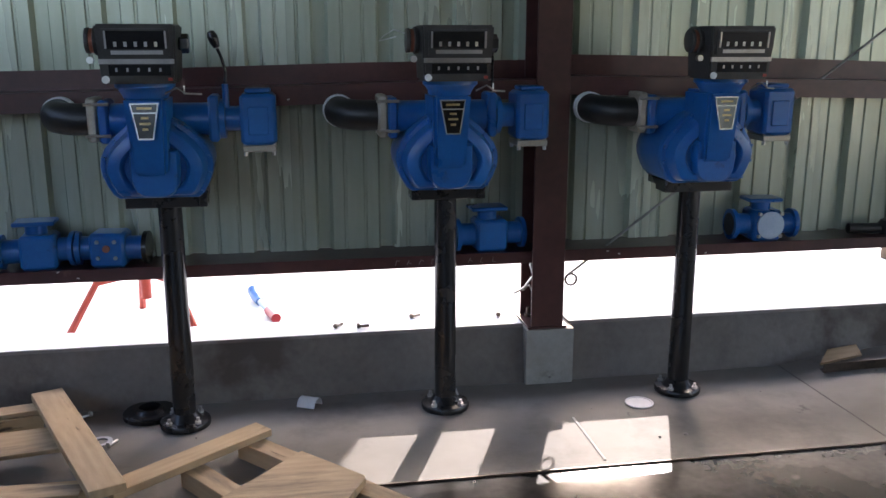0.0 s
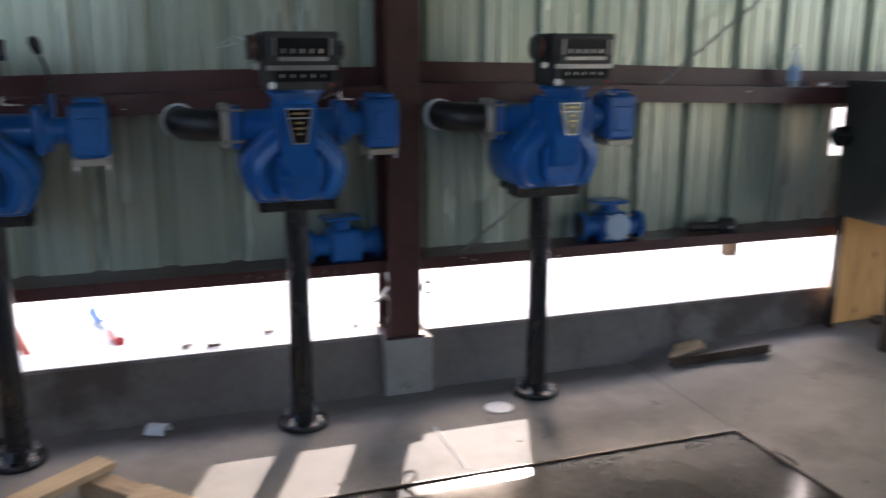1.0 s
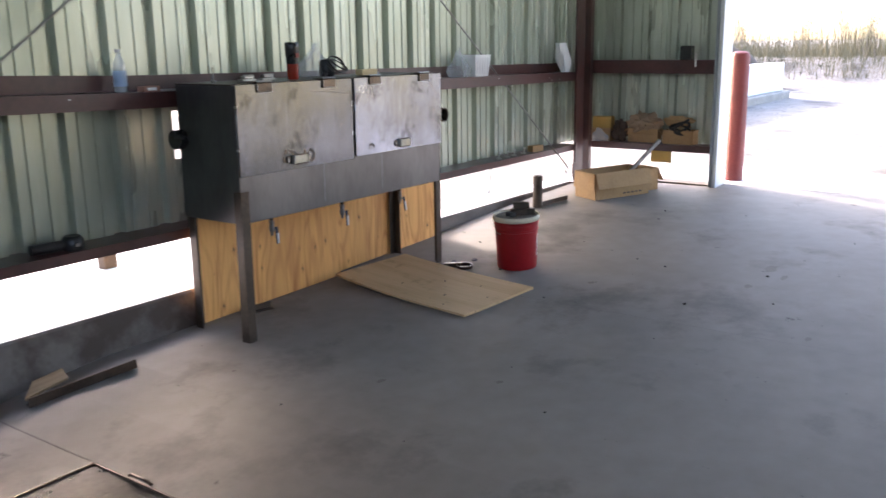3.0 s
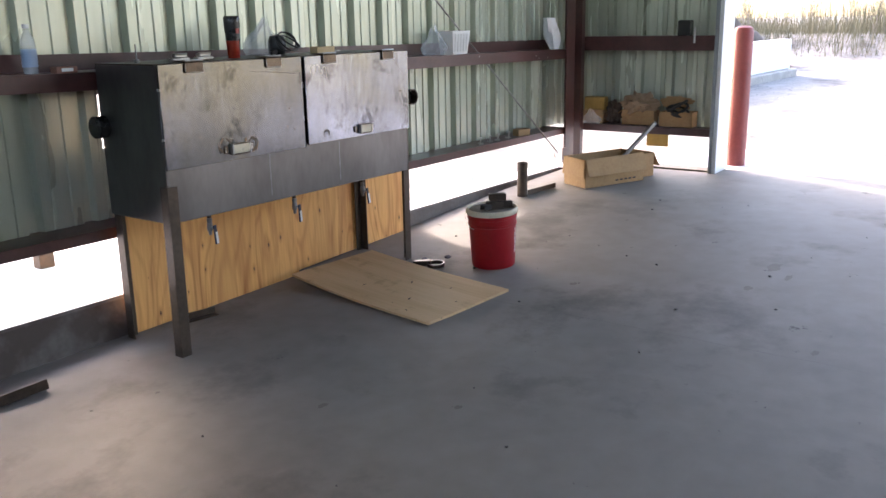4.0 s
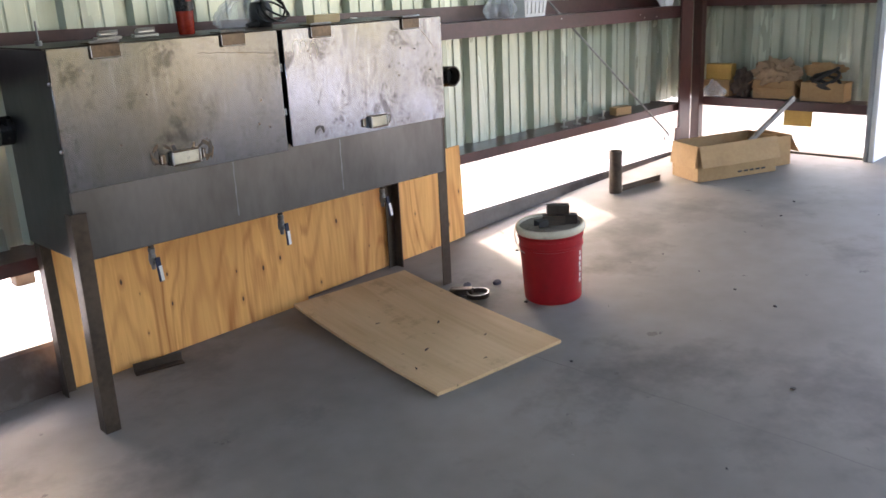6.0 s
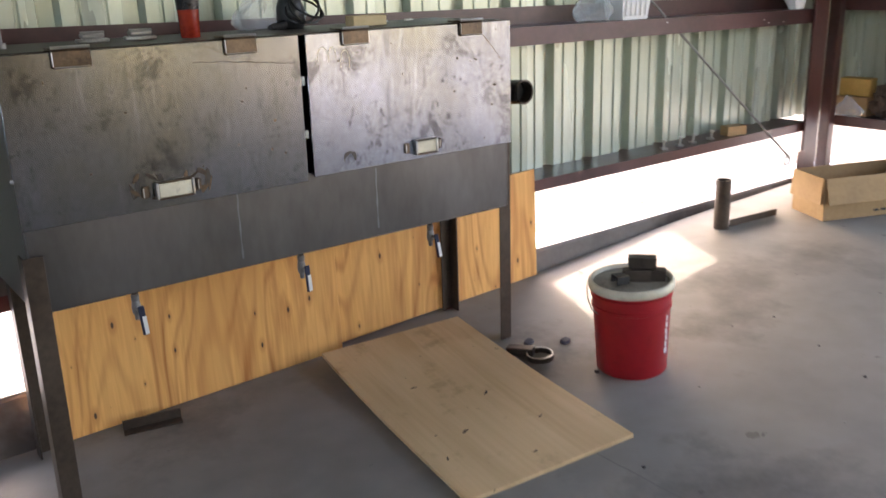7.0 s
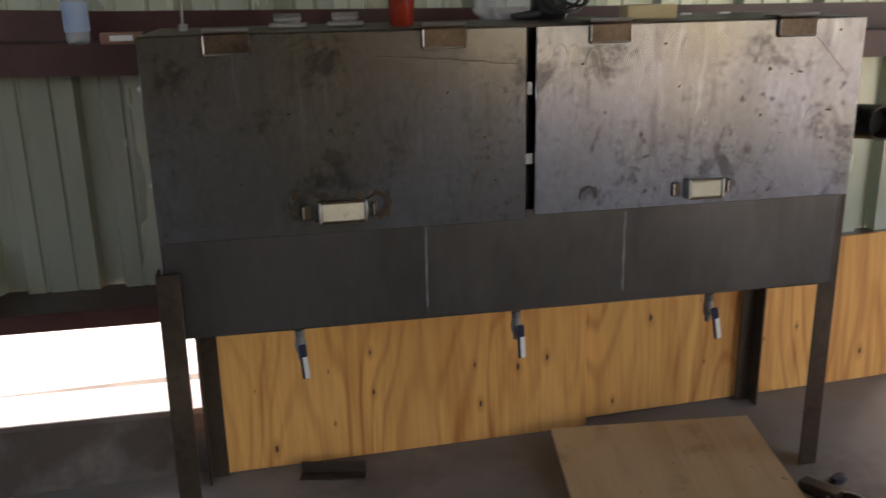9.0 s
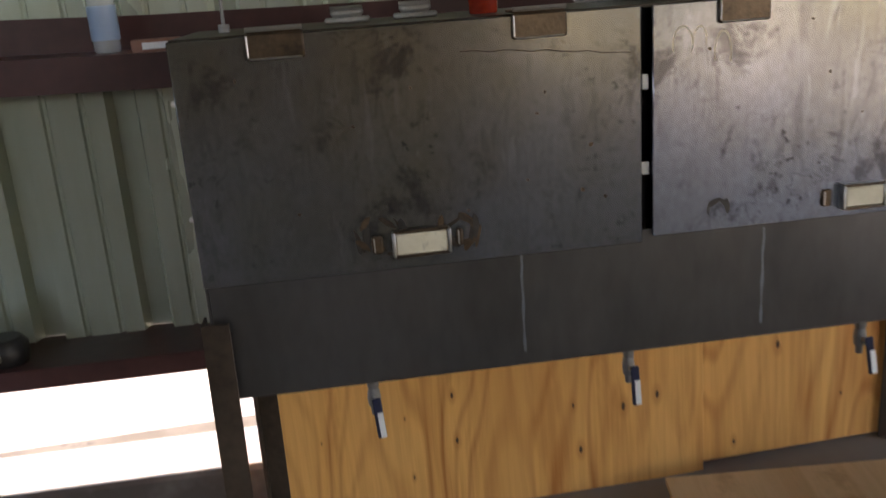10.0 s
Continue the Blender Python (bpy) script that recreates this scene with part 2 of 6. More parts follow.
def wood(name, dark, light, rings, stretch, scale, knots, rough=0.62, flat="Y", grime=None):
    """Rotary-cut veneer: thin contour lines of a stretched noise make the arched grain, with fibres and small dark knots."""
    m = bpy.data.materials.new(name)
    m.use_nodes = True
    nt = m.node_tree
    n, ln = nt.nodes, nt.links.new
    bsdf = n["Principled BSDF"]

    def maths(op, a, b=None, c=None):
        q = n.new("ShaderNodeMath")
        q.operation = op
        for k_, v_ in enumerate((a, b, c)):
            if v_ is None:
                continue
            if isinstance(v_, (int, float)):
                q.inputs[k_].default_value = v_
            else:
                ln(v_, q.inputs[k_])
        return q.outputs[0]

    def span(value, a, b, c=0.0, d=1.0):
        q = n.new("ShaderNodeMapRange")
        q.interpolation_type = "SMOOTHSTEP"
        for key, v_ in (("From Min", a), ("From Max", b), ("To Min", c), ("To Max", d)):
            q.inputs[key].default_value = v_
        ln(value, q.inputs["Value"])
        return q.outputs["Result"]

    def noise_of(vec, sc, detail, r=0.5):
        q = n.new("ShaderNodeTexNoise")
        q.inputs["Scale"].default_value, q.inputs["Detail"].default_value, q.inputs["Roughness"].default_value = sc, detail, r
        ln(vec, q.inputs["Vector"])
        return q.outputs["Fac"]

    def blend(f, a, b):
        q = n.new("ShaderNodeMix")
        q.data_type = "RGBA"
        ln(f, q.inputs["Factor"])
        for key, v_ in (("A", a), ("B", b)):
            if isinstance(v_, tuple):
                q.inputs[key].default_value = (*v_, 1)
            else:
                ln(v_, q.inputs[key])
        return q.outputs["Result"]

    tc, oi, add, mp = n.new("ShaderNodeTexCoord"), n.new("ShaderNodeObjectInfo"), n.new("ShaderNodeVectorMath"), n.new("ShaderNodeMapping")
    ln(tc.outputs["Object"], add.inputs[0])
    ln(maths("MULTIPLY", oi.outputs["Random"], 23.0), add.inputs[1])
    ln(add.outputs[0], mp.inputs["Vector"])
    mp.inputs["Scale"].default_value = stretch
    base = noise_of(mp.outputs[0], scale, 3.0, 0.36)
    tri = maths("PINGPONG", maths("MULTIPLY", base, rings), 1.0)
    depth = span(noise_of(mp.outputs[0], scale * 0.8, 2.0), 0.36, 0.60, 0.25, 1.0)
    late = maths("MULTIPLY", span(tri, 0.0, 0.5, 1.0, 0.0), depth)
    fib = n.new("ShaderNodeMapping")
    fib.inputs["Scale"].default_value = tuple(v * v for v in stretch)
    ln(add.outputs[0], fib.inputs["Vector"])
    fibres = noise_of(fib.outputs[0], 70.0, 3)
    sway = n.new("ShaderNodeVectorMath")
    sway.operation = "MULTIPLY_ADD"
    ln(base, sway.inputs[0])
    sway.inputs[1].default_value = (0.55, 0.55, 0.0) if flat == "Y" else (0.3, 0.0, 0.0)
    ln(fib.outputs[0], sway.inputs[2])
    streaks = noise_of(sway.outputs[0], 13.0, 4, 0.6)
    dull = maths("ADD", maths("MULTIPLY", late, 0.46), maths("MULTIPLY", span(streaks, 0.46, 0.66), 0.42))
    grain = maths("SUBTRACT", maths("MULTIPLY_ADD", span(fibres, 0.3, 0.7), 0.26, 0.76), dull)
    col = blend(grain, dark, light)
    broad = noise_of(mp.outputs[0], 1.3 * scale, 3)
    col = blend(span(broad, 0.52, 0.72, 0.0, 0.55), col, tuple(c * 0.5 + d * 0.45 for c, d in zip(dark, light)))
    sep, com = n.new("ShaderNodeSeparateXYZ"), n.new("ShaderNodeCombineXYZ")
    ln(add.outputs[0], sep.inputs[0])
    across, along = ("X", "Z") if flat == "Y" else ("X", "Y")
    ln(sep.outputs[across], com.inputs["X"])
    ln(maths("MULTIPLY", sep.outputs[along], 0.42), com.inputs["Y"])
    kn = n.new("ShaderNodeTexVoronoi")
    kn.voronoi_dimensions = "2D"
    kn.inputs["Scale"].default_value = knots[0]
    ln(com.outputs[0], kn.inputs["Vector"])
    kc = n.new("ShaderNodeSeparateColor")
    ln(kn.outputs["Color"], kc.inputs[0])
    size = maths("MULTIPLY_ADD", span(kc.outputs[0], 0.35, 1.0), knots[1], 0.002)
    ring = maths("DIVIDE", kn.outputs["Distance"], size)
    col = blend(span(ring, 1.0, 3.2, 0.45, 0.0), col, dark)
    col = blend(span(ring, 0.5, 1.0, 0.95, 0.0), col, (0.05, 0.022, 0.009))
    if grime:
        g = noise_of(tc.outputs["Object"], 5.0, 7, 0.68)
        col = blend(span(g, 0.54, 0.70, 0.0, 0.55), col, grime)
        g2 = noise_of(tc.outputs["Object"], 17.0, 4, 0.6)
        col = blend(span(g2, 0.70, 0.75, 0.0, 0.7), col, tuple(c * 0.4 for c in grime))
    ln(col, bsdf.inputs["Base Color"])
    bsdf.inputs["Roughness"].default_value = rough
    b = n.new("ShaderNodeBump")
    b.inputs["Strength"].default_value, b.inputs["Distance"].default_value = 0.12, 0.004
    ln(fibres, b.inputs["Height"])
    ln(b.outputs[0], bsdf.inputs["Normal"])
    return m


def lid_steel(name, bare, film, amount, dark, marks):
    """Bare sheet steel under a tarnish film, with fine mottling, smudges and thin dark corrosion lines.
    marks: x, z, reach and strength of the places where hands, welds and oil have soiled it."""
    m = bpy.data.materials.new(name)
    m.use_nodes = True
    nt = m.node_tree
    n, ln = nt.nodes, nt.links.new
    bsdf = n["Principled BSDF"]
    tc, mp = n.new("ShaderNodeTexCoord"), n.new("ShaderNodeMapping")
    ln(tc.outputs["Object"], mp.inputs["Vector"])
    mp.inputs["Scale"].default_value = (1.0, 1.0, 0.55)

    def noise_of(vec, sc, detail, r=0.6, warp=0.0):
        q = n.new("ShaderNodeTexNoise")
        q.inputs["Scale"].default_value, q.inputs["Detail"].default_value, q.inputs["Roughness"].default_value, q.inputs["Distortion"].default_value = sc, detail, r, warp
        ln(vec, q.inputs["Vector"])
        return q.outputs["Fac"]

    def span(value, a, b, c=0.0, d=1.0):
        q = n.new("ShaderNodeMapRange")
        for key, v_ in (("From Min", a), ("From Max", b), ("To Min", c), ("To Max", d)):
            q.inputs[key].default_value = v_
        ln(value, q.inputs["Value"])
        return q.outputs["Result"]

    def blend(f, a, b, kind="MIX"):
        q = n.new("ShaderNodeMix")
        q.data_type, q.blend_type = "RGBA", kind
        ln(f, q.inputs["Factor"])
        for key, v_ in (("A", a), ("B", b)):
            if isinstance(v_, tuple):
                q.inputs[key].default_value = (*v_, 1)
            else:
                ln(v_, q.inputs[key])
        return q.outputs["Result"]

    def times(a, b):
        q = n.new("ShaderNodeMath")
        q.operation = "MULTIPLY"
        ln(a, q.inputs[0])
        ln(b, q.inputs[1])
        return q.outputs[0]

    obj = tc.outputs["Object"]
    coat = noise_of(mp.outputs[0], 2.3, 8, 0.62, 0.2)
    mott = noise_of(mp.outputs[0], 75.0, 5, 0.75)
    col = blend(span(coat, 0.36, 0.62, 0.0, amount), bare, film)
    # olive patches: the yellowish reflection on the lids, mixed into the base colour
    tint = noise_of(obj, 1.6, 4, 0.55)
    col = blend(span(tint, 0.43, 0.60, 0.0, 0.5), col, (film[0] * 1.25, film[1] * 1.16, film[2] * 0.72))
    col = blend(span(mott, 0.44, 0.66, 0.0, 0.3), col, tuple(0.5 * c for c in film))
    pale = noise_of(mp.outputs[0], 38.0, 6, 0.72, 0.3)
    col = blend(span(pale, 0.62, 0.70, 0.0, 0.3), col, tuple(1.5 * c for c in bare))
    smud = noise_of(obj, 6.5, 12, 0.74, 0.35)
    soiled = smud
    for mx, mz, reach, strength in marks:
        far_ = n.new("ShaderNodeVectorMath")
        far_.operation = "DISTANCE"
        flat_ = n.new("ShaderNodeMapping")
        flat_.inputs["Scale"].default_value = (1.0, 0.0, 1.0)
        ln(obj, flat_.inputs["Vector"])
        ln(flat_.outputs[0], far_.inputs[0])
        far_.inputs[1].default_value = (mx, 0.0, mz)
        plus_ = n.new("ShaderNodeMath")
        plus_.operation = "ADD"
        ln(soiled, plus_.inputs[0])
        ln(span(far_.outputs["Value"], 0.25 * reach, reach, strength, 0.0), plus_.inputs[1])
        soiled = plus_.outputs[0]
    runs = n.new("ShaderNodeMapping")
    runs.inputs["Scale"].default_value = (1.0, 1.0, 0.16)
    ln(obj, runs.inputs["Vector"])
    run, wet = noise_of(runs.outputs[0], 42.0, 4, 0.6, 0.5), noise_of(obj, 4.3, 3, 0.6)
    col = blend(times(span(run, 0.585, 0.66, 0.0, 0.24), span(wet, 0.47, 0.58)), col, tuple(1.55 * c for c in bare))
    col = blend(times(span(run, 0.44, 0.385, 0.0, 0.26), span(wet, 0.45, 0.57)), col, dark)
    col = blend(span(soiled, 0.57, 0.64, 0.0, 0.66), col, dark)
    fleck = noise_of(obj, 46.0, 3, 0.6)
    patchy = noise_of(obj, 3.1, 3, 0.6)
    col = blend(times(span(fleck, 0.62, 0.68, 0.0, 0.75), span(patchy, 0.46, 0.6)), col, dark)
    vein, where = noise_of(obj, 9.0, 4, 0.6, 0.4), noise_of(obj, 3.7, 2)
    q = n.new("ShaderNodeMath")
    q.operation, q.inputs[1].default_value = "SUBTRACT", 0.5
    ln(vein, q.inputs[0])
    ab = n.new("ShaderNodeMath")
    ab.operation = "ABSOLUTE"
    ln(q.outputs[0], ab.inputs[0])
    line = times(span(ab.outputs[0], 0.002, 0.012, 0.7, 0.0), span(where, 0.54, 0.66))
    col = blend(line, col, (0.035, 0.026, 0.02))
    ln(col, bsdf.inputs["Base Color"])
    bsdf.inputs["Metallic"].default_value = 0.74
    ln(span(coat, 0.3, 0.7, 0.15, 0.25), bsdf.inputs["Roughness"])
    b = n.new("ShaderNodeBump")
    b.inputs["Strength"].default_value, b.inputs["Distance"].default_value = 0.005, 0.001
    ln(mott, b.inputs["Height"])
    ln(b.outputs[0], bsdf.inputs["Normal"])
    return m


PLY = wood("pine_plywood", (0.50, 0.165, 0.03), (0.87, 0.445, 0.135), 40.0, (1.0, 1.0, 0.22), 2.1, (9.0, 0.06))
PLYFLOOR = wood("worn_plywood", (0.53, 0.34, 0.165), (0.67, 0.465, 0.25), 9.0, (1.0, 0.18, 1.0), 2.2, (3.0, 0.02), 0.7, "Z", (0.34, 0.215, 0.10))
LID_OLIVE = lid_steel("tarnished_steel", (0.195, 0.207, 0.228), (0.134, 0.132, 0.123), 0.9, (0.042, 0.039, 0.041),
                      ((0.25, 1.20, 0.17, 0.04), (0.43, 1.06, 0.16, 0.05), (0.19, 1.37, 0.10, 0.05), (0.68, 1.37, 0.09, 0.05), (0.0, 1.2, 0.07, 0.04)))
LID_GREY = lid_steel("grey_sheet_steel", (0.34, 0.37, 0.43), (0.215, 0.22, 0.232), 0.8, (0.055, 0.05, 0.052),
                     ((1.08, 1.37, 0.12, 0.10), (1.57, 1.38, 0.11, 0.08), (1.37, 1.04, 0.17, 0.10), (1.05, 1.01, 0.05, 0.16), (1.74, 1.20, 0.13, 0.08), (1.72, 1.05, 0.10, 0.06), (0.92, 1.33, 0.05, 0.06)))
STRAW = surf("straw_ground", (0.46, 0.38, 0.18), (0.66, 0.56, 0.32), 0.3, 0.9, bump=0.1)
SMEAR = surf("dark_smear", (0.14, 0.12, 0.102), (0.20, 0.178, 0.152), 14.0, 0.7, bump=0.05)
ROD = surf("dull_rod", (0.16, 0.15, 0.14), (0.27, 0.26, 0.25), 9.0, 0.5, metal=0.4, bump=0.1)
DARKWOOD = surf("dark_timber", (0.055, 0.033, 0.02), (0.10, 0.062, 0.04), 6.0, 0.8, bump=0.2)
REDCARD = surf("reddish_card", (0.26, 0.115, 0.08), (0.36, 0.18, 0.125), 5.0, 0.75, bump=0.05)
CHALKDIM = surf("faint_chalk", (0.22, 0.19, 0.18), (0.32, 0.29, 0.27), 9.0, 0.9, bump=0.1)
HINGE = surf("oily_hinge_steel", (0.05, 0.036, 0.026), (0.16, 0.11, 0.07), 9.0, 0.38, metal=0.7, bump=0.1)



# ---- building helpers ----
def bx(bm, x0, x1, y0, y1, z0, z1, bevel=0.0, m=None):
    """A box with optional bevelled edges, in place."""
    r = bmesh.ops.create_cube(bm, size=1)
    vs = r["verts"]
    bmesh.ops.transform(bm, verts=vs, matrix=Matrix.LocRotScale(((x0 + x1) / 2, (y0 + y1) / 2, (z0 + z1) / 2), None, (abs(x1 - x0), abs(y1 - y0), abs(z1 - z0))))
    if bevel:
        es = list({e for v in vs for e in v.link_edges})
        g = bmesh.ops.bevel(bm, geom=es, offset=bevel, segments=1, affect="EDGES")
        vs = list({v for f in g["faces"] for v in f.verts} | {v for v in vs if v.is_valid})
    if m is not None:
        bmesh.ops.transform(bm, verts=[v for v in vs if v.is_valid], matrix=m)
    return bm


def tube(bm, pts, r, seg=12, caps=True, r_end=None):
    """A round bar along a line of points."""
    pts = [Vector(p) for p in pts]
    rings, side = [], None
    for i, p in enumerate(pts):
        d = (pts[min(i + 1, len(pts) - 1)] - pts[max(i - 1, 0)]).normalized()
        if side is None:
            side = d.cross(Vector((0, 0, 1)) if abs(d.z) < 0.9 else Vector((1, 0, 0))).normalized()
        side = (side - d * side.dot(d)).normalized()
        up = d.cross(side)
        rr = r if r_end is None else r + (r_end - r) * i / (len(pts) - 1)
        rings.append([bm.verts.new(p + (side * math.cos(a) + up * math.sin(a)) * rr) for a in (2 * math.pi * k / seg for k in range(seg))])
    for a, b in zip(rings, rings[1:]):
        for k in range(seg):
            bm.faces.new((a[k], a[(k + 1) % seg], b[(k + 1) % seg], b[k]))
    if caps:
        bm.faces.new(rings[0][::-1])
        bm.faces.new(rings[-1])
    return bm


def lathe(bm, prof, seg=24, m=None):
    """A turned body from (radius, height) pairs; the axis is z unless m turns it."""
    rings = []
    for r, z in prof:
        if r < 1e-5:
            rings.append([bm.verts.new((0, 0, z))])
        else:
            rings.append([bm.verts.new((r * math.cos(2 * math.pi * k / seg), r * math.sin(2 * math.pi * k / seg), z)) for k in range(seg)])
    for a, b in zip(rings, rings[1:]):
        for k in range(seg):
            q = [a[k % len(a)], a[(k + 1) % len(a)], b[(k + 1) % len(b)], b[k % len(b)]]
            q = [v for i, v in enumerate(q) if v not in q[:i]]
            if len(q) > 2:
                bm.faces.new(q)
    if m is not None:
        bmesh.ops.transform(bm, verts=[v for ring in rings for v in ring], matrix=m)
    return bm


def slab(bm, outline, z0, z1, m=None):
    """A plate with the given outline in x and y, between two heights."""
    a = [bm.verts.new((x, y, z0)) for x, y in outline]
    b = [bm.verts.new((x, y, z1)) for x, y in outline]
    bm.faces.new(a[::-1])
    bm.faces.new(b)
    for i in range(len(a)):
        j = (i + 1) % len(a)
        bm.faces.new((a[i], a[j], b[j], b[i]))
    if m is not None:
        bmesh.ops.transform(bm, verts=a + b, matrix=m)
    return bm


def mesh_of(name, bm, material):
    me = bpy.data.meshes.new(name)
    bmesh.ops.recalc_face_normals(bm, faces=bm.faces)
    bm.to_mesh(me)
    bm.free()
    me.materials.append(material)
    me.polygons.foreach_set("use_smooth", [True] * len(me.polygons))
    me.set_sharp_from_angle(angle=radians(38))
    return me


def part(name, bm, material, parent, label=""):
    ob = new(name, mesh_of(name, bm, material))
    ob.parent = parent
    return tagged(ob, label)


def thing(name, m, label, category, group=""):
    ob = new(name)
    ob.empty_display_size = 0.05
    ob.matrix_world = m
    return tagged(ob, label, category, group)


def single(name, bm, material, m, label, category, group=""):
    ob = new(name, mesh_of(name, bm, material))
    ob.matrix_world = m
    return tagged(ob, label, category, group)


def fixed(name, bm, material, label, category=""):
    return tagged(new(name, mesh_of(name, bm, material)), label, category, kind="structure")


def B():
    return bmesh.new()


BREAK = 2.43
FALL = [(-20.0, 0.0), (2.43, 0.0), (2.75, 0.045), (3.1, 0.072), (3.66, 0.080), (4.7, 0.106), (5.42, 0.145), (7.13, 0.235), (9.0, 0.285), (30.0, 0.285)]


def floor_z(x):
    """The slab is flat round the sump and rises towards the door."""
    for (xa, za), (xb, zb) in zip(FALL, FALL[1:]):
        if x <= xb:
            return za + (zb - za) * (x - xa) / (xb - xa)
    return FALL[-1][1]


def tilt(x):
    """The slab's fall at x, in degrees, for things that lie on it."""
    return math.degrees(math.atan((floor_z(x + 0.05) - floor_z(x - 0.05)) / 0.1))


Y_GIRT, Y_WALL, X_GIRT, X_WALL = 3.87, 4.07, 8.69, 8.89
X_WEST, Y_SOUTH, EAVE = -5.0, -9.0, 4.3
PITCH = 0.2905



# ---- ground and far things ----
def ground_z(x, y):
    if -5.03 < x < 8.93 and -9.03 < y < 4.09:
        return -0.4
    if x > 8.9 and (y < 4.2 or x > 9.5):
        far = max(0.0, min(1.0, (x - 29.0) / 4.0))
        return 0.24 + 0.75 * far * far * (3 - 2 * far) * (1 if y > -30 else 0.6)
    return 0.13


xs = [-900, -300, -100, -40, -20, -12, -5.04, -5.0, 8.91, 8.94, 10, 12, 15, 18, 21, 24, 27, 29, 30, 31, 32, 33, 36, 45, 80, 200, 900]
ys = [-900, -300, -100, -40, -20, -12, -9.06, -9.0, -5, -2, 0, 2, 4.07, 4.11, 5, 6, 8, 11, 16, 25, 40, 80, 200, 900]
bm = B()
grid = [[bm.verts.new((x, y, ground_z(x, y) + 0.02 * noise.noise((x * 0.7, y * 0.7, 0)))) for y in ys] for x in xs]
for a, b in zip(grid, grid[1:]):
    for k in range(len(ys) - 1):
        bm.faces.new((a[k], b[k], b[k + 1], a[k + 1]))
fixed("ground", bm, GRAVEL, "pale sunlit gravel yard round the shed", "ground")
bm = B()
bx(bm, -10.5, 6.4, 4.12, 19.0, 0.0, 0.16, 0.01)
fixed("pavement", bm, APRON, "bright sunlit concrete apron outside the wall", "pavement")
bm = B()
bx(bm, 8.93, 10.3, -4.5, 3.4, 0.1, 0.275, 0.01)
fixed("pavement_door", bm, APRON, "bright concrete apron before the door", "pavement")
# unseen slab, added so the lids pick up a yellowish reflection
bm = B()
bx(bm, 4.0, 40.0, -70.0, -9.4, 0.10, 0.29, 0.01)
fixed("field", bm, STRAW, "unseen straw-coloured ground added to yellow the lid reflections", "field")

bm = B()
bx(bm, 12.5, 22.7, 5.62, 5.9, 0.42, 1.08, 0.02)
yard_wall = fixed("yard_wall", bm, TRIM, "low white-painted concrete wall in the yard", "wall")
bm = B()
bx(bm, 12.3, 22.9, 5.5, 6.0, 0.1, 0.42, 0.03)
part("footing", bm, BLOCK, yard_wall, "grey concrete footing")

# three unseen beams, added only to block the sun and bound its floor patches
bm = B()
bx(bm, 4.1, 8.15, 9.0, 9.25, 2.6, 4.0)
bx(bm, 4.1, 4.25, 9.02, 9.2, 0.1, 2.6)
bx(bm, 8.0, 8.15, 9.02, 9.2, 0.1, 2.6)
fixed("gantry", bm, ROOF, "unseen beam on posts added to shade the slab between sun patches", "gantry")
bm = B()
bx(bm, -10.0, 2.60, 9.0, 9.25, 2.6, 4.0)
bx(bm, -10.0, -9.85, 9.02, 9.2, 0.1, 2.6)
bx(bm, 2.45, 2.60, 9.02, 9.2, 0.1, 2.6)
fixed("gantry", bm, ROOF, "unseen beam on posts added to shade the slab left of the sun patch", "gantry")
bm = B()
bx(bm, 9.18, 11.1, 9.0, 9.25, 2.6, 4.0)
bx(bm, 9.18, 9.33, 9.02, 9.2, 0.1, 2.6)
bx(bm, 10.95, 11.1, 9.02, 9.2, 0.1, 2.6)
fixed("gantry", bm, ROOF, "unseen beam on posts added to end the sun patch in the corner", "gantry")

rng = random.Random(4)
bm = B()
for i in range(24000):
    x, y = rng.uniform(30, 40), rng.uniform(-3, 30)
    z = ground_z(x, y) - 0.03
    hgt, w = rng.uniform(0.3, 1.0) * rng.uniform(0.6, 1.5) * (1.3 if noise.noise((x * 0.4, y * 0.4, 3)) > 0 else 0.7), rng.uniform(0.004, 0.012)
    a, lx, ly = rng.uniform(0, 6.28), rng.uniform(-0.25, 0.25), rng.uniform(-0.25, 0.25)
    c, s = math.cos(a) * w, math.sin(a) * w
    v = [bm.verts.new(p) for p in ((x - c, y - s, z), (x + c, y + s, z), (x + c * 0.6 + lx * 0.5, y + s * 0.6 + ly * 0.5, z + hgt * 0.6), (x - c * 0.6 + lx * 0.5, y - s * 0.6 + ly * 0.5, z + hgt * 0.6), (x + lx, y + ly, z + hgt))]
    bm.faces.new(v[:4])
    bm.faces.new((v[3], v[2], v[4]))
tagged(new("weeds", mesh_of("weeds", bm, GRASS)), "tall dry weeds on a low bank", "weeds", kind="stuff")


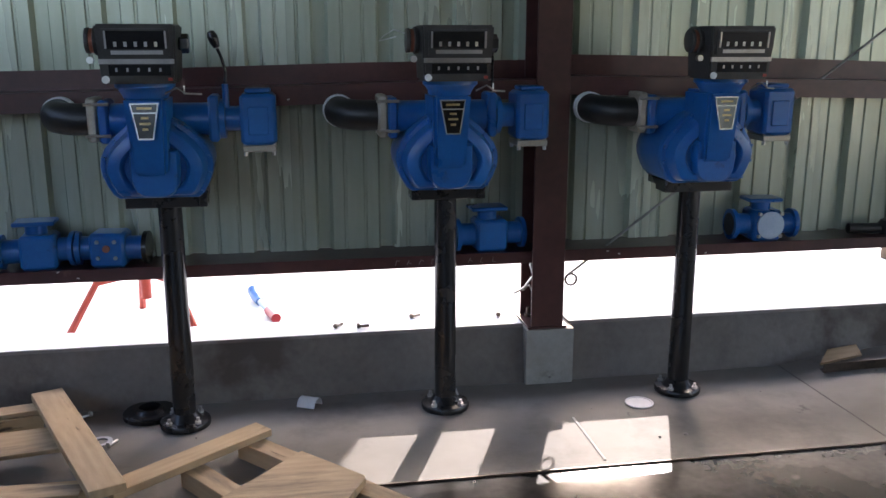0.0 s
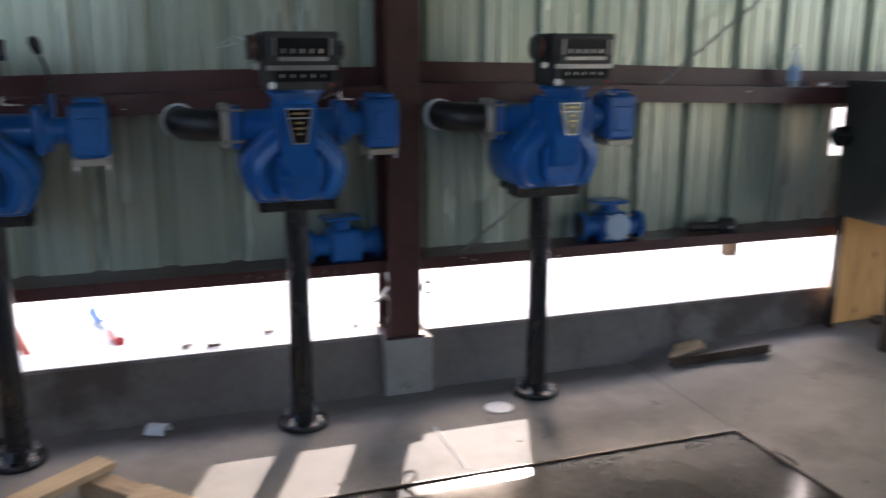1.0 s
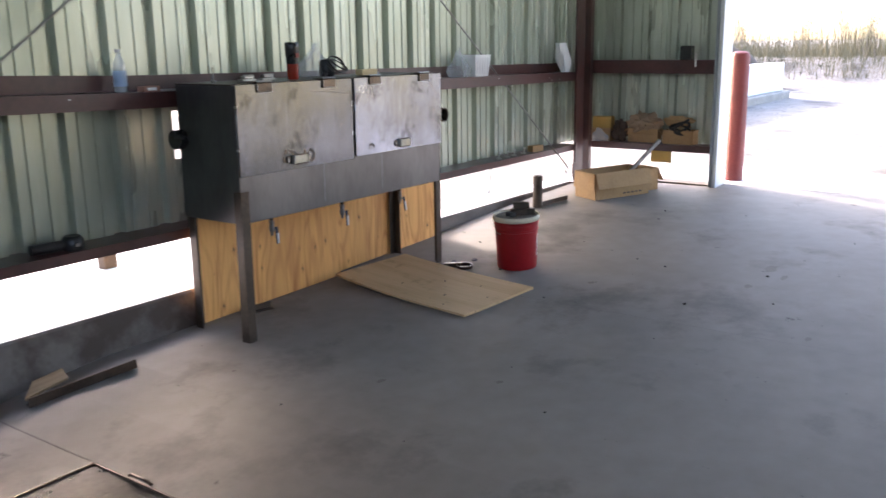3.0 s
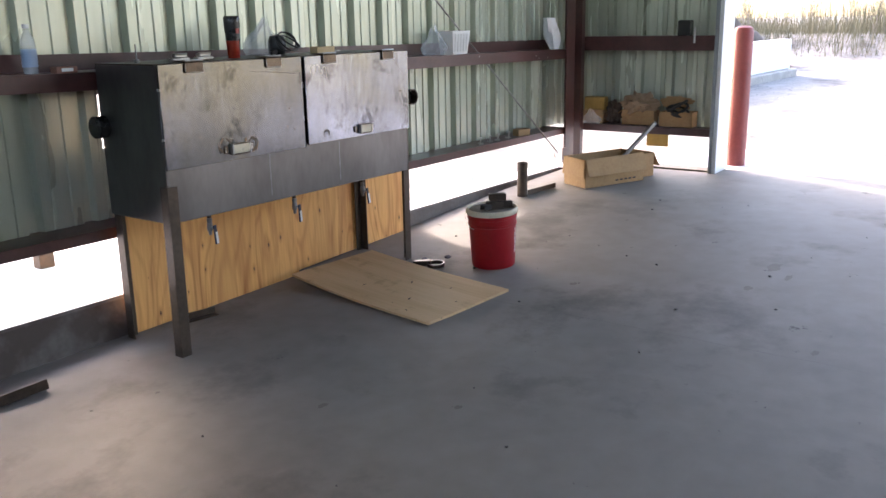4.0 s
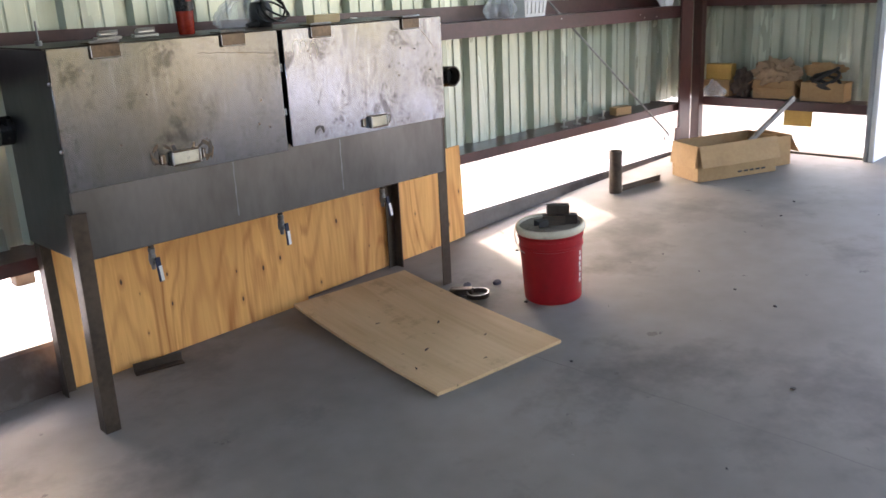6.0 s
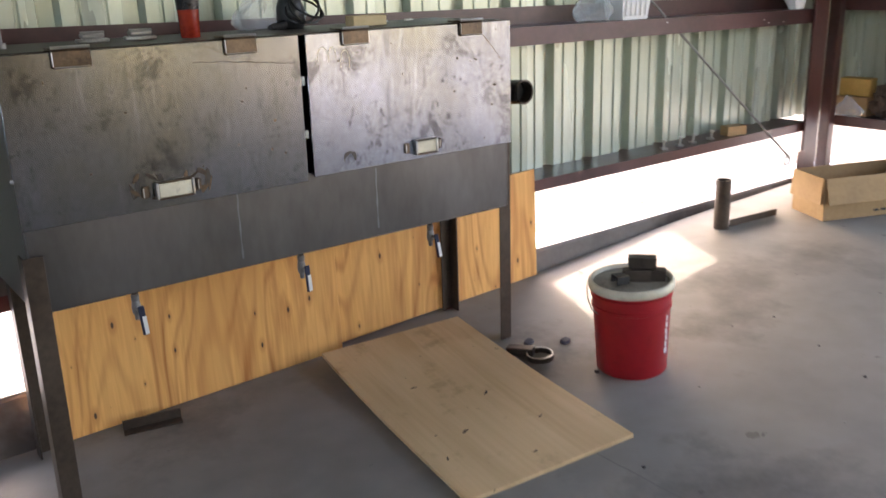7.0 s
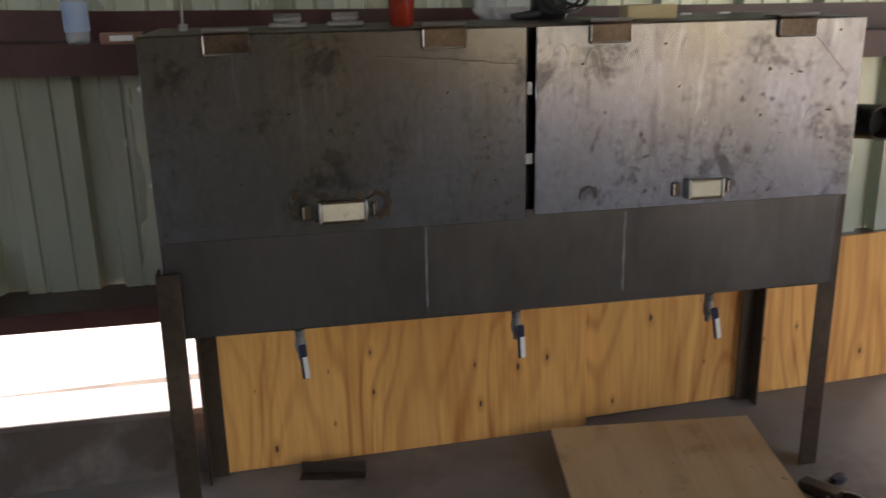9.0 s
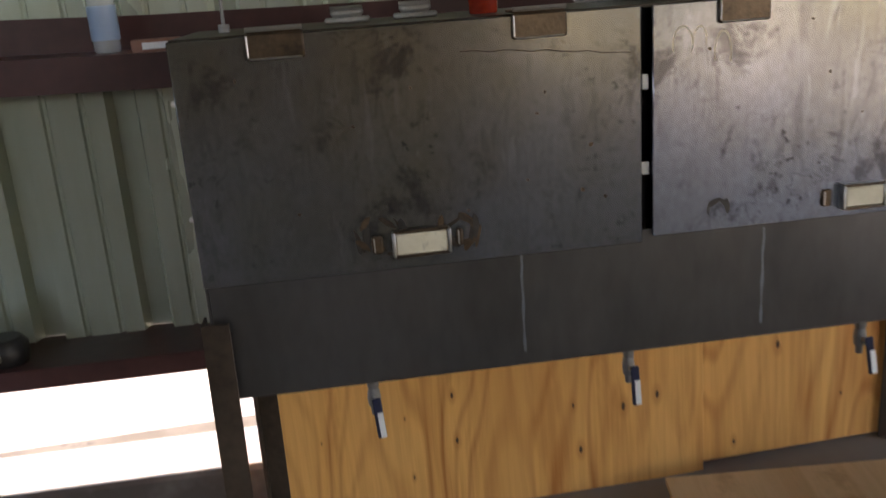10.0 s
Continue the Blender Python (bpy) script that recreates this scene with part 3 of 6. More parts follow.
def shrub(x, y, tall, seed):
    """Several thin bare stems with twigs and a loose crown of small leaves."""
    r = random.Random(seed)
    m = pose(x, y, ground_z(x, y) - 0.05)
    ob = thing("shrub", m, "thin half-bare shrub on the weedy bank", "shrub", "shrubs on the bank")
    bm, lf = B(), B()
    for s in range(6):
        lean = Vector((r.uniform(-0.3, 0.3), r.uniform(-0.3, 0.3), 1)).normalized()
        base = Vector((r.uniform(-0.4, 0.4), r.uniform(-0.4, 0.4), 0))
        length = tall * r.uniform(0.6, 1.0)
        line = [base + lean * length * k / 4 + Vector((r.uniform(-0.05, 0.05), r.uniform(-0.05, 0.05), 0)) * k for k in range(5)]
        tube(bm, line, 0.022, 5, r_end=0.005)
        for k in range(9):
            p = base + lean * length * r.uniform(0.3, 1.0)
            q = p + Vector((r.uniform(-0.5, 0.5), r.uniform(-0.5, 0.5), r.uniform(0.2, 0.7))) * 0.6
            tube(bm, [p, q], 0.007, 4, r_end=0.003)
            for j in range(7):
                c = p.lerp(q, r.uniform(0.1, 1.1)) + Vector((r.uniform(-1, 1), r.uniform(-1, 1), r.uniform(-1, 1))) * 0.12
                u = Vector((r.uniform(-1, 1), r.uniform(-1, 1), r.uniform(-1, 1))).normalized() * 0.035
                w = u.orthogonal().normalized() * 0.018
                lf.faces.new([lf.verts.new(c - u), lf.verts.new(c + w), lf.verts.new(c + u), lf.verts.new(c - w)])
    part("stem", bm, BARK, ob)
    part("crown", lf, LEAF, ob)


for i in range(16):
    shrub(rng.uniform(32, 41), -4 + i * 1.6 + rng.uniform(-0.5, 0.5), rng.uniform(1.6, 3.2), 50 + i)

SOIL = surf("brown_soil", (0.045, 0.034, 0.024), (0.11, 0.085, 0.06), 2.0, 0.95, fine=0.7, bump=0.5)
bm = B()
rings = []
for k in range(11):
    r_ = 2.1 * (k / 10) ** 0.9
    rings.append([bm.verts.new((r_ * 1.2 * math.cos(t), r_ * math.sin(t), max(-0.06, 1.42 * (0.5 + 0.5 * math.cos(math.pi * k / 10)) * (1 + 0.3 * noise.noise((math.cos(t) * 1.4, math.sin(t) * 1.4, k * 0.3))) - 0.05))) for t in (2 * math.pi * q_ / 28 for q_ in range(28))])
for ra, rb_ in zip(rings, rings[1:]):
    for q_ in range(28):
        bm.faces.new((ra[q_], ra[(q_ + 1) % 28], rb_[(q_ + 1) % 28], rb_[q_]))
bmesh.ops.remove_doubles(bm, verts=bm.verts, dist=0.001)
single("dirt_mound", bm, SOIL, pose(26.2, 8.4, 0.24), "brown heap of soil behind the low white wall", "soil heap")

# ---- floor, sump and curb ----
SX0, SX1, SY0, SY1 = -2.6, 2.43, 1.0, 2.98
bm = B()


def cell(bm, x0, x1, y0, y1, low=-0.35):
    v = [bm.verts.new((x, y, z)) for x, y, z in (
        (x0, y0, low), (x1, y0, low), (x1, y1, low), (x0, y1, low),
        (x0, y0, floor_z(x0)), (x1, y0, floor_z(x1)), (x1, y1, floor_z(x1)), (x0, y1, floor_z(x0)))]
    for f in ((3, 2, 1, 0), (4, 5, 6, 7), (0, 1, 5, 4), (1, 2, 6, 5), (2, 3, 7, 6), (3, 0, 4, 7)):
        bm.faces.new([v[i] for i in f])


cell(bm, X_WEST, SX0, Y_SOUTH, 3.86)
cell(bm, SX0, SX1, Y_SOUTH, SY0)
cell(bm, SX0, SX1, SY1, 3.86)
for xa, xb in zip([p[0] for p in FALL[1:8]], [p[0] for p in FALL[2:8]] + [X_WALL + 0.03]):
    cell(bm, xa, xb, Y_SOUTH, 3.86)
fixed("floor", bm, CONCRETE, "grey worn concrete slab with dust and stains", "floor")
bm = B()
bx(bm, SX0, SX1, SY0, SY1, -0.3, -0.005)
sump = fixed("sump_slab", bm, WET, "dark wet shallow concrete sump", "floor")
bm = B()
bx(bm, SX0, SX1, SY1 - 0.006, SY1 + 0.002, -0.02, 0.002)
part("edge_bar", bm, LEGSTEEL, sump, "rusty steel edge of the sump")
bm = B()
bx(bm, SX1 - 0.006, SX1 + 0.002, SY0, SY1 - 0.008, -0.02, 0.002)
part("edge_bar", bm, LEGSTEEL, sump, "rusty steel edge of the sump")
bm = B()
tube(bm, [(2.44, 2.62, 0.004), (2.435, 2.64, 0.016), (2.435, 2.74, 0.016), (2.44, 2.76, 0.004)], 0.006, 6)
part("lifting_loop", bm, LEGSTEEL, sump, "small steel loop at the edge")
bm = B()
bx(bm, 1.207, 1.217, 3.02, 3.42, 0.0005, 0.003)
fixed("floor_mark", bm, CHALK, "pale scratched line on the slab", "mark")
bm = B()
bx(bm, BREAK - 0.003, BREAK + 0.003, 3.0, 3.85, -0.01, 0.002)
fixed("floor_joint", bm, STAIN, "dark saw-cut joint in the slab", "joint")
bm = B()
for x0, x1 in ((X_WEST, 1.107), (1.337, X_WALL)):
    slab(bm, [(3.85, -0.3), (3.85, 0.0), (3.89, 0.268), (3.90, 0.277), (4.12, 0.277), (4.12, -0.3)], x0, x1, Matrix(((0, 0, 1, 0), (1, 0, 0, 0), (0, 1, 0, 0), (0, 0, 0, 1))))
curb = fixed("curb", bm, CURB, "stained grey concrete curb under the wall", "curb")
# pale strip puts the sun's glare on the curb top into its colour
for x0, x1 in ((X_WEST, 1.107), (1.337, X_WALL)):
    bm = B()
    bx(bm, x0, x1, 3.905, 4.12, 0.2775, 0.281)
    part("curb_top", bm, APRON, curb, "curb top coloured pale for the sun glare on it")


# ---- walls of ribbed sheets ----
def rib_profile(width):
    out, n = [], round(width / PITCH)
    for i in range(n):
        o = i * PITCH
        c = o + PITCH / 2
        out += [(o, 0), (c - 0.108, 0), (c - 0.103, 0.008), (c - 0.095, 0.008), (c - 0.090, 0), (c - 0.040, 0), (c - 0.027, 0.042),
                (c + 0.027, 0.042), (c + 0.040, 0), (c + 0.090, 0), (c + 0.095, 0.008), (c + 0.103, 0.008), (c + 0.108, 0)]
    return out + [(n * PITCH, 0)]


def sheet_mesh(z0, z1, hole=None, paint=None):
    """One ribbed sheet, three ribs wide, standing along x with its ribs pressed towards +y. hole: x0, x1, z0, z1 left open."""
    bm = B()
    prof = rib_profile(3 * PITCH)
    for off in (0.0, 0.0025):
        levels = [z0, z1] if hole is None else [z0, hole[2], hole[3], z1]
        cols = [[bm.verts.new((x, y + off, z)) for z in levels] for x, y in prof]
        for i in range(len(prof) - 1):
            mid = (prof[i][0] + prof[i + 1][0]) / 2
            for k in range(len(levels) - 1):
                if hole and k == 1 and hole[0] < mid < hole[1]:
                    continue
                f = (cols[i][k], cols[i + 1][k], cols[i + 1][k + 1], cols[i][k + 1])
                bm.faces.new(f if off == 0 else f[::-1])
    me = bpy.data.meshes.new("sheet")
    bm.to_mesh(me)
    bm.free()
    me.materials.append(paint or PANEL)
    return me


def wall_of(name, label, spots, me):
    """A wall made of sheets: spots are poses, or (pose, mesh) pairs."""
    w = tagged(new(name), label, "wall", kind="structure")
    for s in spots:
        m, data = s if isinstance(s, tuple) else (s, me)
        o = new("sheet", data)
        o.matrix_world = m
        o.parent = w
    return w


TALL = sheet_mesh(0.638, EAVE)
CUT = sheet_mesh(0.638, EAVE, (3.79 - 3.5342, 4.02 - 3.5342, 1.0, 1.27))
HEAD = sheet_mesh(3.5, EAVE)
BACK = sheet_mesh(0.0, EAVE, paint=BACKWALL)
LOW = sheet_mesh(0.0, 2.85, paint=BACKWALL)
SHEET = 3 * PITCH
S0 = 3.97 - PITCH * 1.5
north = []
for k in range(-12, 6):
    x = S0 + k * SHEET
    if x > X_WEST - 0.5 and x < X_WALL - 0.3:
        north.append((pose(x, Y_WALL, 0), CUT if k == 0 else TALL))
wall_of("wall_north", "pale green-white ribbed steel wall sheets", north, TALL)
east = []
for k in range(16):
    y = 4.06 - k * SHEET
    me = TALL if k == 0 or y < -5.0 else (HEAD if k > 1 else None)
    if me:
        east.append((pose(X_WALL, y, 0, 0, 0, -90), me))
wall_of("wall_east", "pale green-white ribbed steel end wall with a wide door opening", east, TALL)
half = B()
prof = [p for p in rib_profile(2 * PITCH) if p[0] <= 0.56]
for off in (0.0, 0.0025):
    cols = [[half.verts.new((x, y + off, z)) for z in (0.60, EAVE)] for x, y in prof]
    for i in range(len(prof) - 1):
        half.faces.new((cols[i][0], cols[i + 1][0], cols[i + 1][1], cols[i][1]))
o = new("sheet", mesh_of("sheet", half, PANEL))
o.matrix_world = pose(X_WALL, 4.06 - SHEET, 0, 0, 0, -90)
o.parent = bpy.data.objects["wall_east"]
# walls out of view; their openings are placed to steer light inside
south, west = [], []
for k in range(16):
    x = X_WEST + k * SHEET
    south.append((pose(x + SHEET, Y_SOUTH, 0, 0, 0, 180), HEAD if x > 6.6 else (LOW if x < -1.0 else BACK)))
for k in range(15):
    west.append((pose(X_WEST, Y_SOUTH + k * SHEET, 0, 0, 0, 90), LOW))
wall_of("wall_south", "unseen ribbed back wall, coloured dark to dim reflections and fill", south, BACK)
wall_of("wall_west", "unseen dark ribbed end wall, opened under the eave to let light in", west, BACK)
bm = B()
bx(bm, X_WEST - 0.3, X_WALL + 0.3, Y_SOUTH - 0.3, Y_WALL + 0.3, EAVE, EAVE + 0.08)
fixed("ceiling", bm, ROOF, "pale ribbed steel roof deck", "ceiling")
# added strips that stop sunlight leaking through gaps in the sheets
bm = B()
bx(bm, 8.70, 8.94, 4.118, 4.124, 0.62, EAVE - 0.002, 0.001)
bx(bm, 8.934, 8.94, 4.0, 4.117, 0.62, EAVE - 0.002, 0.001)
bx(bm, 8.936, 8.942, 2.25, 2.66, 3.48, EAVE - 0.002, 0.001)
fixed("corner_trim", bm, PANEL, "pale green strips added to close gaps between the wall sheets", "trim")


# ---- steelwork: columns, girts, rods ----
SAG = [(-9.0, -0.08), (-2.0, -0.068), (-1.1, -0.05), (-0.45, -0.034), (0.4, -0.004), (1.2, 0.014), (1.21, 0.03), (2.0, 0.024), (2.6, 0.016), (3.5, 0.004), (4.5, 0.0), (9.0, 0.0)]


def girt_upper_z(x):
    """The upper girts are not quite level: they dip a little towards both ends of the wall."""
    for (xa, za), (xb, zb) in zip(SAG, SAG[1:]):
        if x <= xb:
            return 1.425 - 0.0105 * x + za + (zb - za) * (x - xa) / (xb - xa)
    return 1.425 - 0.0105 * x




def z_girt(bm, x0, x1):
    """Flange down on the room side, shelf, flange up on the sheet side, in stations along the wall."""
    g, w = Y_GIRT, Y_WALL
    prof = [(g, -0.083), (g + 0.016, -0.083), (g + 0.016, -0.079), (g + 0.004, -0.079), (g + 0.004, -0.004), (w - 0.002, -0.004),
            (w - 0.002, 0.083), (w - 0.006, 0.083), (w - 0.006, 0.0), (g, 0.0)]
    stations = [x0] + [p[0] for p in SAG if x0 + 0.02 < p[0] < x1 - 0.02] + [x1]
    rings = [[bm.verts.new((x, y, z * (1.12 if z > 0.05 and x < 3.0 and x > 1.2 else 1.0) + girt_upper_z(x))) for y, z in prof] for x in stations]
    for ra, rb_ in zip(rings, rings[1:]):
        for k in range(len(prof)):
            j = (k + 1) % len(prof)
            bm.faces.new((ra[k], ra[j], rb_[j], rb_[k]))
    bm.faces.new(rings[0])
    bm.faces.new(rings[-1][::-1])


for x0, x1 in ((-4.82, 1.19), (1.22, 8.40)):
    bm = B()
    z_girt(bm, x0, x1)
    fixed("girt_upper", bm, OXIDE, "red-oxide primed steel girt with a dusty shelf", "girt")
    bm = B()
    bx(bm, x0, x1, Y_GIRT, Y_GIRT + 0.004, 0.585, 0.640, 0.0012)
    bx(bm, x0, x1, Y_GIRT + 0.004, Y_WALL + 0.036, 0.636, 0.640)
    fixed("girt_lower", bm, OXIDE, "red-oxide primed steel base girt", "girt")
    for z in (2.75, 3.7):
        bm = B()
        bx(bm, x0, x1, Y_GIRT, Y_WALL - 0.004, z, z + 0.08, 0.003)
        fixed("girt_high", bm, OXIDE, "red-oxide primed steel girt", "girt")
for z0, z1 in ((1.315, 1.44), (0.585, 0.65), (2.75, 2.85)):
    bm = B()
    bx(bm, X_GIRT, X_GIRT + 0.004, 2.625, 3.86, z0, z1, 0.0012)
    bx(bm, X_GIRT + 0.004, X_WALL - 0.003, 2.625, 3.86, z1 - 0.004, z1)
    fixed("girt_east", bm, OXIDE, "dark red-oxide primed steel girt", "girt")


def column(x, base):
    """An I-section column with base plate and bolts."""
    ob = thing("steel_column", pose(x, 3.945, base), "red-oxide primed steel I-section column", "column", "columns along the wall")
    bm = B()
    bx(bm, -0.078, 0.078, -0.105, -0.096, 0.012, EAVE - base - 0.002, 0.002)
    part("flange", bm, OXIDE, ob)
    bm = B()
    bx(bm, -0.078, 0.078, 0.096, 0.105, 0.012, EAVE - base - 0.002, 0.002)
    part("flange", bm, OXIDE, ob)
    bm = B()
    bx(bm, -0.004, 0.004, -0.096, 0.096, 0.012, EAVE - base - 0.002)
    part("web", bm, OXIDE, ob)
    bm = B()
    bx(bm, -0.095, 0.095, -0.113, 0.113, 0.0, 0.012, 0.002)
    part("base_plate", bm, OXIDE, ob)
    for sx in (-0.05, 0.05):
        for sy in (-0.055, 0.055):
            bm = B()
            tube(bm, [(sx, sy, 0.01), (sx, sy, 0.06)], 0.009, 8)
            tube(bm, [(sx, sy, 0.012), (sx, sy, 0.028)], 0.017, 6)
            part("anchor_bolt", bm, LEGSTEEL, ob, "rusty anchor bolt and nut")
    return ob


column(1.21, 0.27)
far_col = thing("steel_column", pose(8.40, 3.84, floor_z(8.40)), "dark red-oxide steel column in the corner", "column", "columns along the wall")
bm = B()
bx(bm, -0.078, 0.078, 0.0, 0.009, 0.012, EAVE - floor_z(8.40) - 0.002, 0.002)
part("flange", bm, OXIDE, far_col)
bm = B()
bx(bm, -0.004, 0.004, 0.009, 0.06, 0.012, EAVE - floor_z(8.40) - 0.002)
part("web", bm, OXIDE, far_col)
bm = B()
bx(bm, -0.10, 0.10, -0.01, 0.11, 0.0, 0.012, 0.002)
part("base_plate", bm, OXIDE, far_col)
column(-4.9, 0.282)
bm = B()
slab(bm, [(1.107, 3.82), (1.337, 3.82), (1.337, 4.12), (1.107, 4.12)], -0.02, 0.27)
fixed("column_block", bm, BLOCK, "pale concrete pier under the column", "pier")
bm = B()
bx(bm, 8.585, 8.652, 3.83, 3.90, floor_z(8.65), EAVE - 0.005, 0.003)
fixed("corner_post", bm, OXIDE, "dark red-oxide corner post", "post")
bm = B()
bx(bm, 8.26, 8.335, 3.832, 3.842, 0.33, 0.47, 0.003)
fixed("brace_bracket", bm, OXIDE, "red-oxide plate bracket for the brace rod", "bracket")

for name, a, b, loop in (("brace_rod", (1.33, 3.93, 0.50), (5.6, 3.97, 3.65), (1.33, 3.93, 0.50)), ("brace_rod", (8.20, 3.86, 0.44), (4.3, 3.97, 3.35), (8.21, 3.86, 0.42))):
    ob = thing(name, pose(*a), "thin steel cross-brace rod along the wall", "rod", "cross-brace rods")
    bm = B()
    tube(bm, [(0, 0, 0), Vector(b) - Vector(a)], 0.0065, 8)
    part("rod", bm, ROD, ob)
    bm = B()
    tube(bm, [(0.028 * math.cos(t) + (0.02 if a[0] < 4 else -0.02), 0, 0.028 * math.sin(t) - 0.02) for t in (k * 0.524 for k in range(13))], 0.006, 6, caps=False)
    part("eye", bm, SILVER if a[0] > 4 else LEGSTEEL, ob)

# door jamb and bollard
bm = B()
bx(bm, 8.66, 8.94, 2.565, 2.60, floor_z(8.8) - 0.02, 3.5, 0.003)
jamb = fixed("door_1", bm, TRIM, "white steel door jamb of the wide opening", "door jamb")
bm = B()
bx(bm, 8.655, 8.70, 2.602, 2.632, floor_z(8.68) - 0.01, 3.5, 0.003)
part("jamb_angle", bm, GREYTRIM, jamb, "grey steel angle")
bm = B()
bx(bm, 8.66, 8.94, -5.05, -5.0, floor_z(8.8) - 0.02, 3.5, 0.003)
part("jamb_far", bm, TRIM, jamb)
bm = B()
bx(bm, 8.66, 8.94, -5.0, 2.563, 3.45, 3.5, 0.003)
part("head", bm, TRIM, jamb)
bm = B()
bx(bm, 8.70, 8.90, 2.64, 3.80, floor_z(8.7) - 0.1, floor_z(8.8) + 0.012, 0.004)
fixed("sill", bm, CURB, "low concrete sill under the end wall", "sill")
bm = B()
lathe(bm, [(0.0, 0.0), (0.084, 0.0), (0.084, 1.2), (0.075, 1.235), (0.045, 1.25), (0.0, 1.253)], 28)
single("bollard", bm, BOLLARD, pose(9.245, 2.575, 0.26), "dull red painted steel bollard beside the door", "bollard")
bm = B()
bx(bm, -0.04, 0.04, -0.055, 0.055, 0.0, 0.13, 0.006)
sw = single("switch_box", bm, BLACK, pose(8.70, 2.905, 1.44), "small black electrical box on the end girt", "switch")
bm = B()
tube(bm, [(-0.05, -0.10, -0.06), (-0.05, -0.10, 0.07)], 0.009, 8)
part("conduit", bm, SILVER, sw, "short bright conduit")

# chalk scribbles and specks on the girts, hung wire at the column
rc = random.Random(5)
for k in range(7):
    x = 0.50 + 0.055 * k + (0.12 if k > 3 else 0)
    bm = B()
    bx(bm, -0.0012, 0.0012, -0.001, 0.0, -0.012, 0.012)
    z_ = rc.choice((-0.012, 0.0, 0.010))
    bx(bm, 0.0013, 0.016, -0.001, 0.0, z_, z_ + 0.0022)
    o = fixed("chalk_mark", bm, CHALKDIM, "faint chalk stroke on the girt", "mark")
    o.matrix_world = pose(x, Y_GIRT - 0.0005, 0.612, 0, rc.uniform(5, 35), 0)
for k in range(16):
    x = rc.uniform(-1.5, 8.2)
    bm = B()
    bx(bm, -0.006, 0.006, -0.001, 0.0, -0.002, 0.003)
    o = fixed("scuff", bm, CHALK, "pale scuff on the girt", "mark")
    o.matrix_world = pose(x, Y_GIRT - 0.0005, girt_upper_z(x) - rc.uniform(0.01, 0.07) if k < 10 else rc.uniform(0.59, 0.635), 0, rc.uniform(-30, 30), 0)
bm = B()
tube(bm, [(0, 0, 0), (-0.02, -0.01, -0.05), (-0.005, -0.015, -0.10), (-0.035, -0.01, -0.14), (-0.05, -0.005, -0.17), (-0.02, 0.0, -0.15), (0.0, 0.0, -0.19)], 0.005, 6)
tube(bm, [(-0.03, -0.01, -0.15), (-0.10, -0.01, -0.185)], 0.006, 6)
tagged(single("tie_wire", bm, SILVER, pose(1.155, 3.90, 0.62), "twisted tie wire hanging on the column", "wire"))


# ---- meters on pedestals ----
def pedestal(x):
    ob = thing("meter_pedestal", pose(x, 3.64, 0), "black steel pipe pedestal bolted to the concrete", "pedestal", "meter pedestals")
    bm = B()
    tube(bm, [(0, 0, 0.02), (0, 0, 0.955)], 0.047, 28)
    part("pole", bm, BLACK, ob)
    bm = B()
    lathe(bm, [(0.0, 0.0), (0.104, 0.0), (0.106, 0.006), (0.106, 0.020), (0.102, 0.026), (0.070, 0.028), (0.060, 0.044), (0.048, 0.060), (0.0, 0.062)], 32)
    part("base_flange", bm, BLACK, ob)
    for k in range(4):
        a = radians(45 + 90 * k)
        bm = B()
        tube(bm, [(0.083 * math.cos(a), 0.083 * math.sin(a), 0.02), (0.083 * math.cos(a), 0.083 * math.sin(a), 0.054)], 0.007, 8)
        tube(bm, [(0.083 * math.cos(a), 0.083 * math.sin(a), 0.026), (0.083 * math.cos(a), 0.083 * math.sin(a), 0.038)], 0.0135, 6)
        part("bolt", bm, SILVER, ob, "bright bolt and nut")
    bm = B()
    bx(bm, -0.155, 0.155, -0.085, 0.02, 0.955, 1.008, 0.003)
    bx(bm, -0.15, 0.15, 0.021, 0.12, 0.975, 1.007, 0.003)
    part("top_plate", bm, BLACK, ob)
    return ob


def to_y(m):
    """Turns a lathe's axis to -y."""
    return m @ Matrix.Rotation(radians(90), 4, "X")


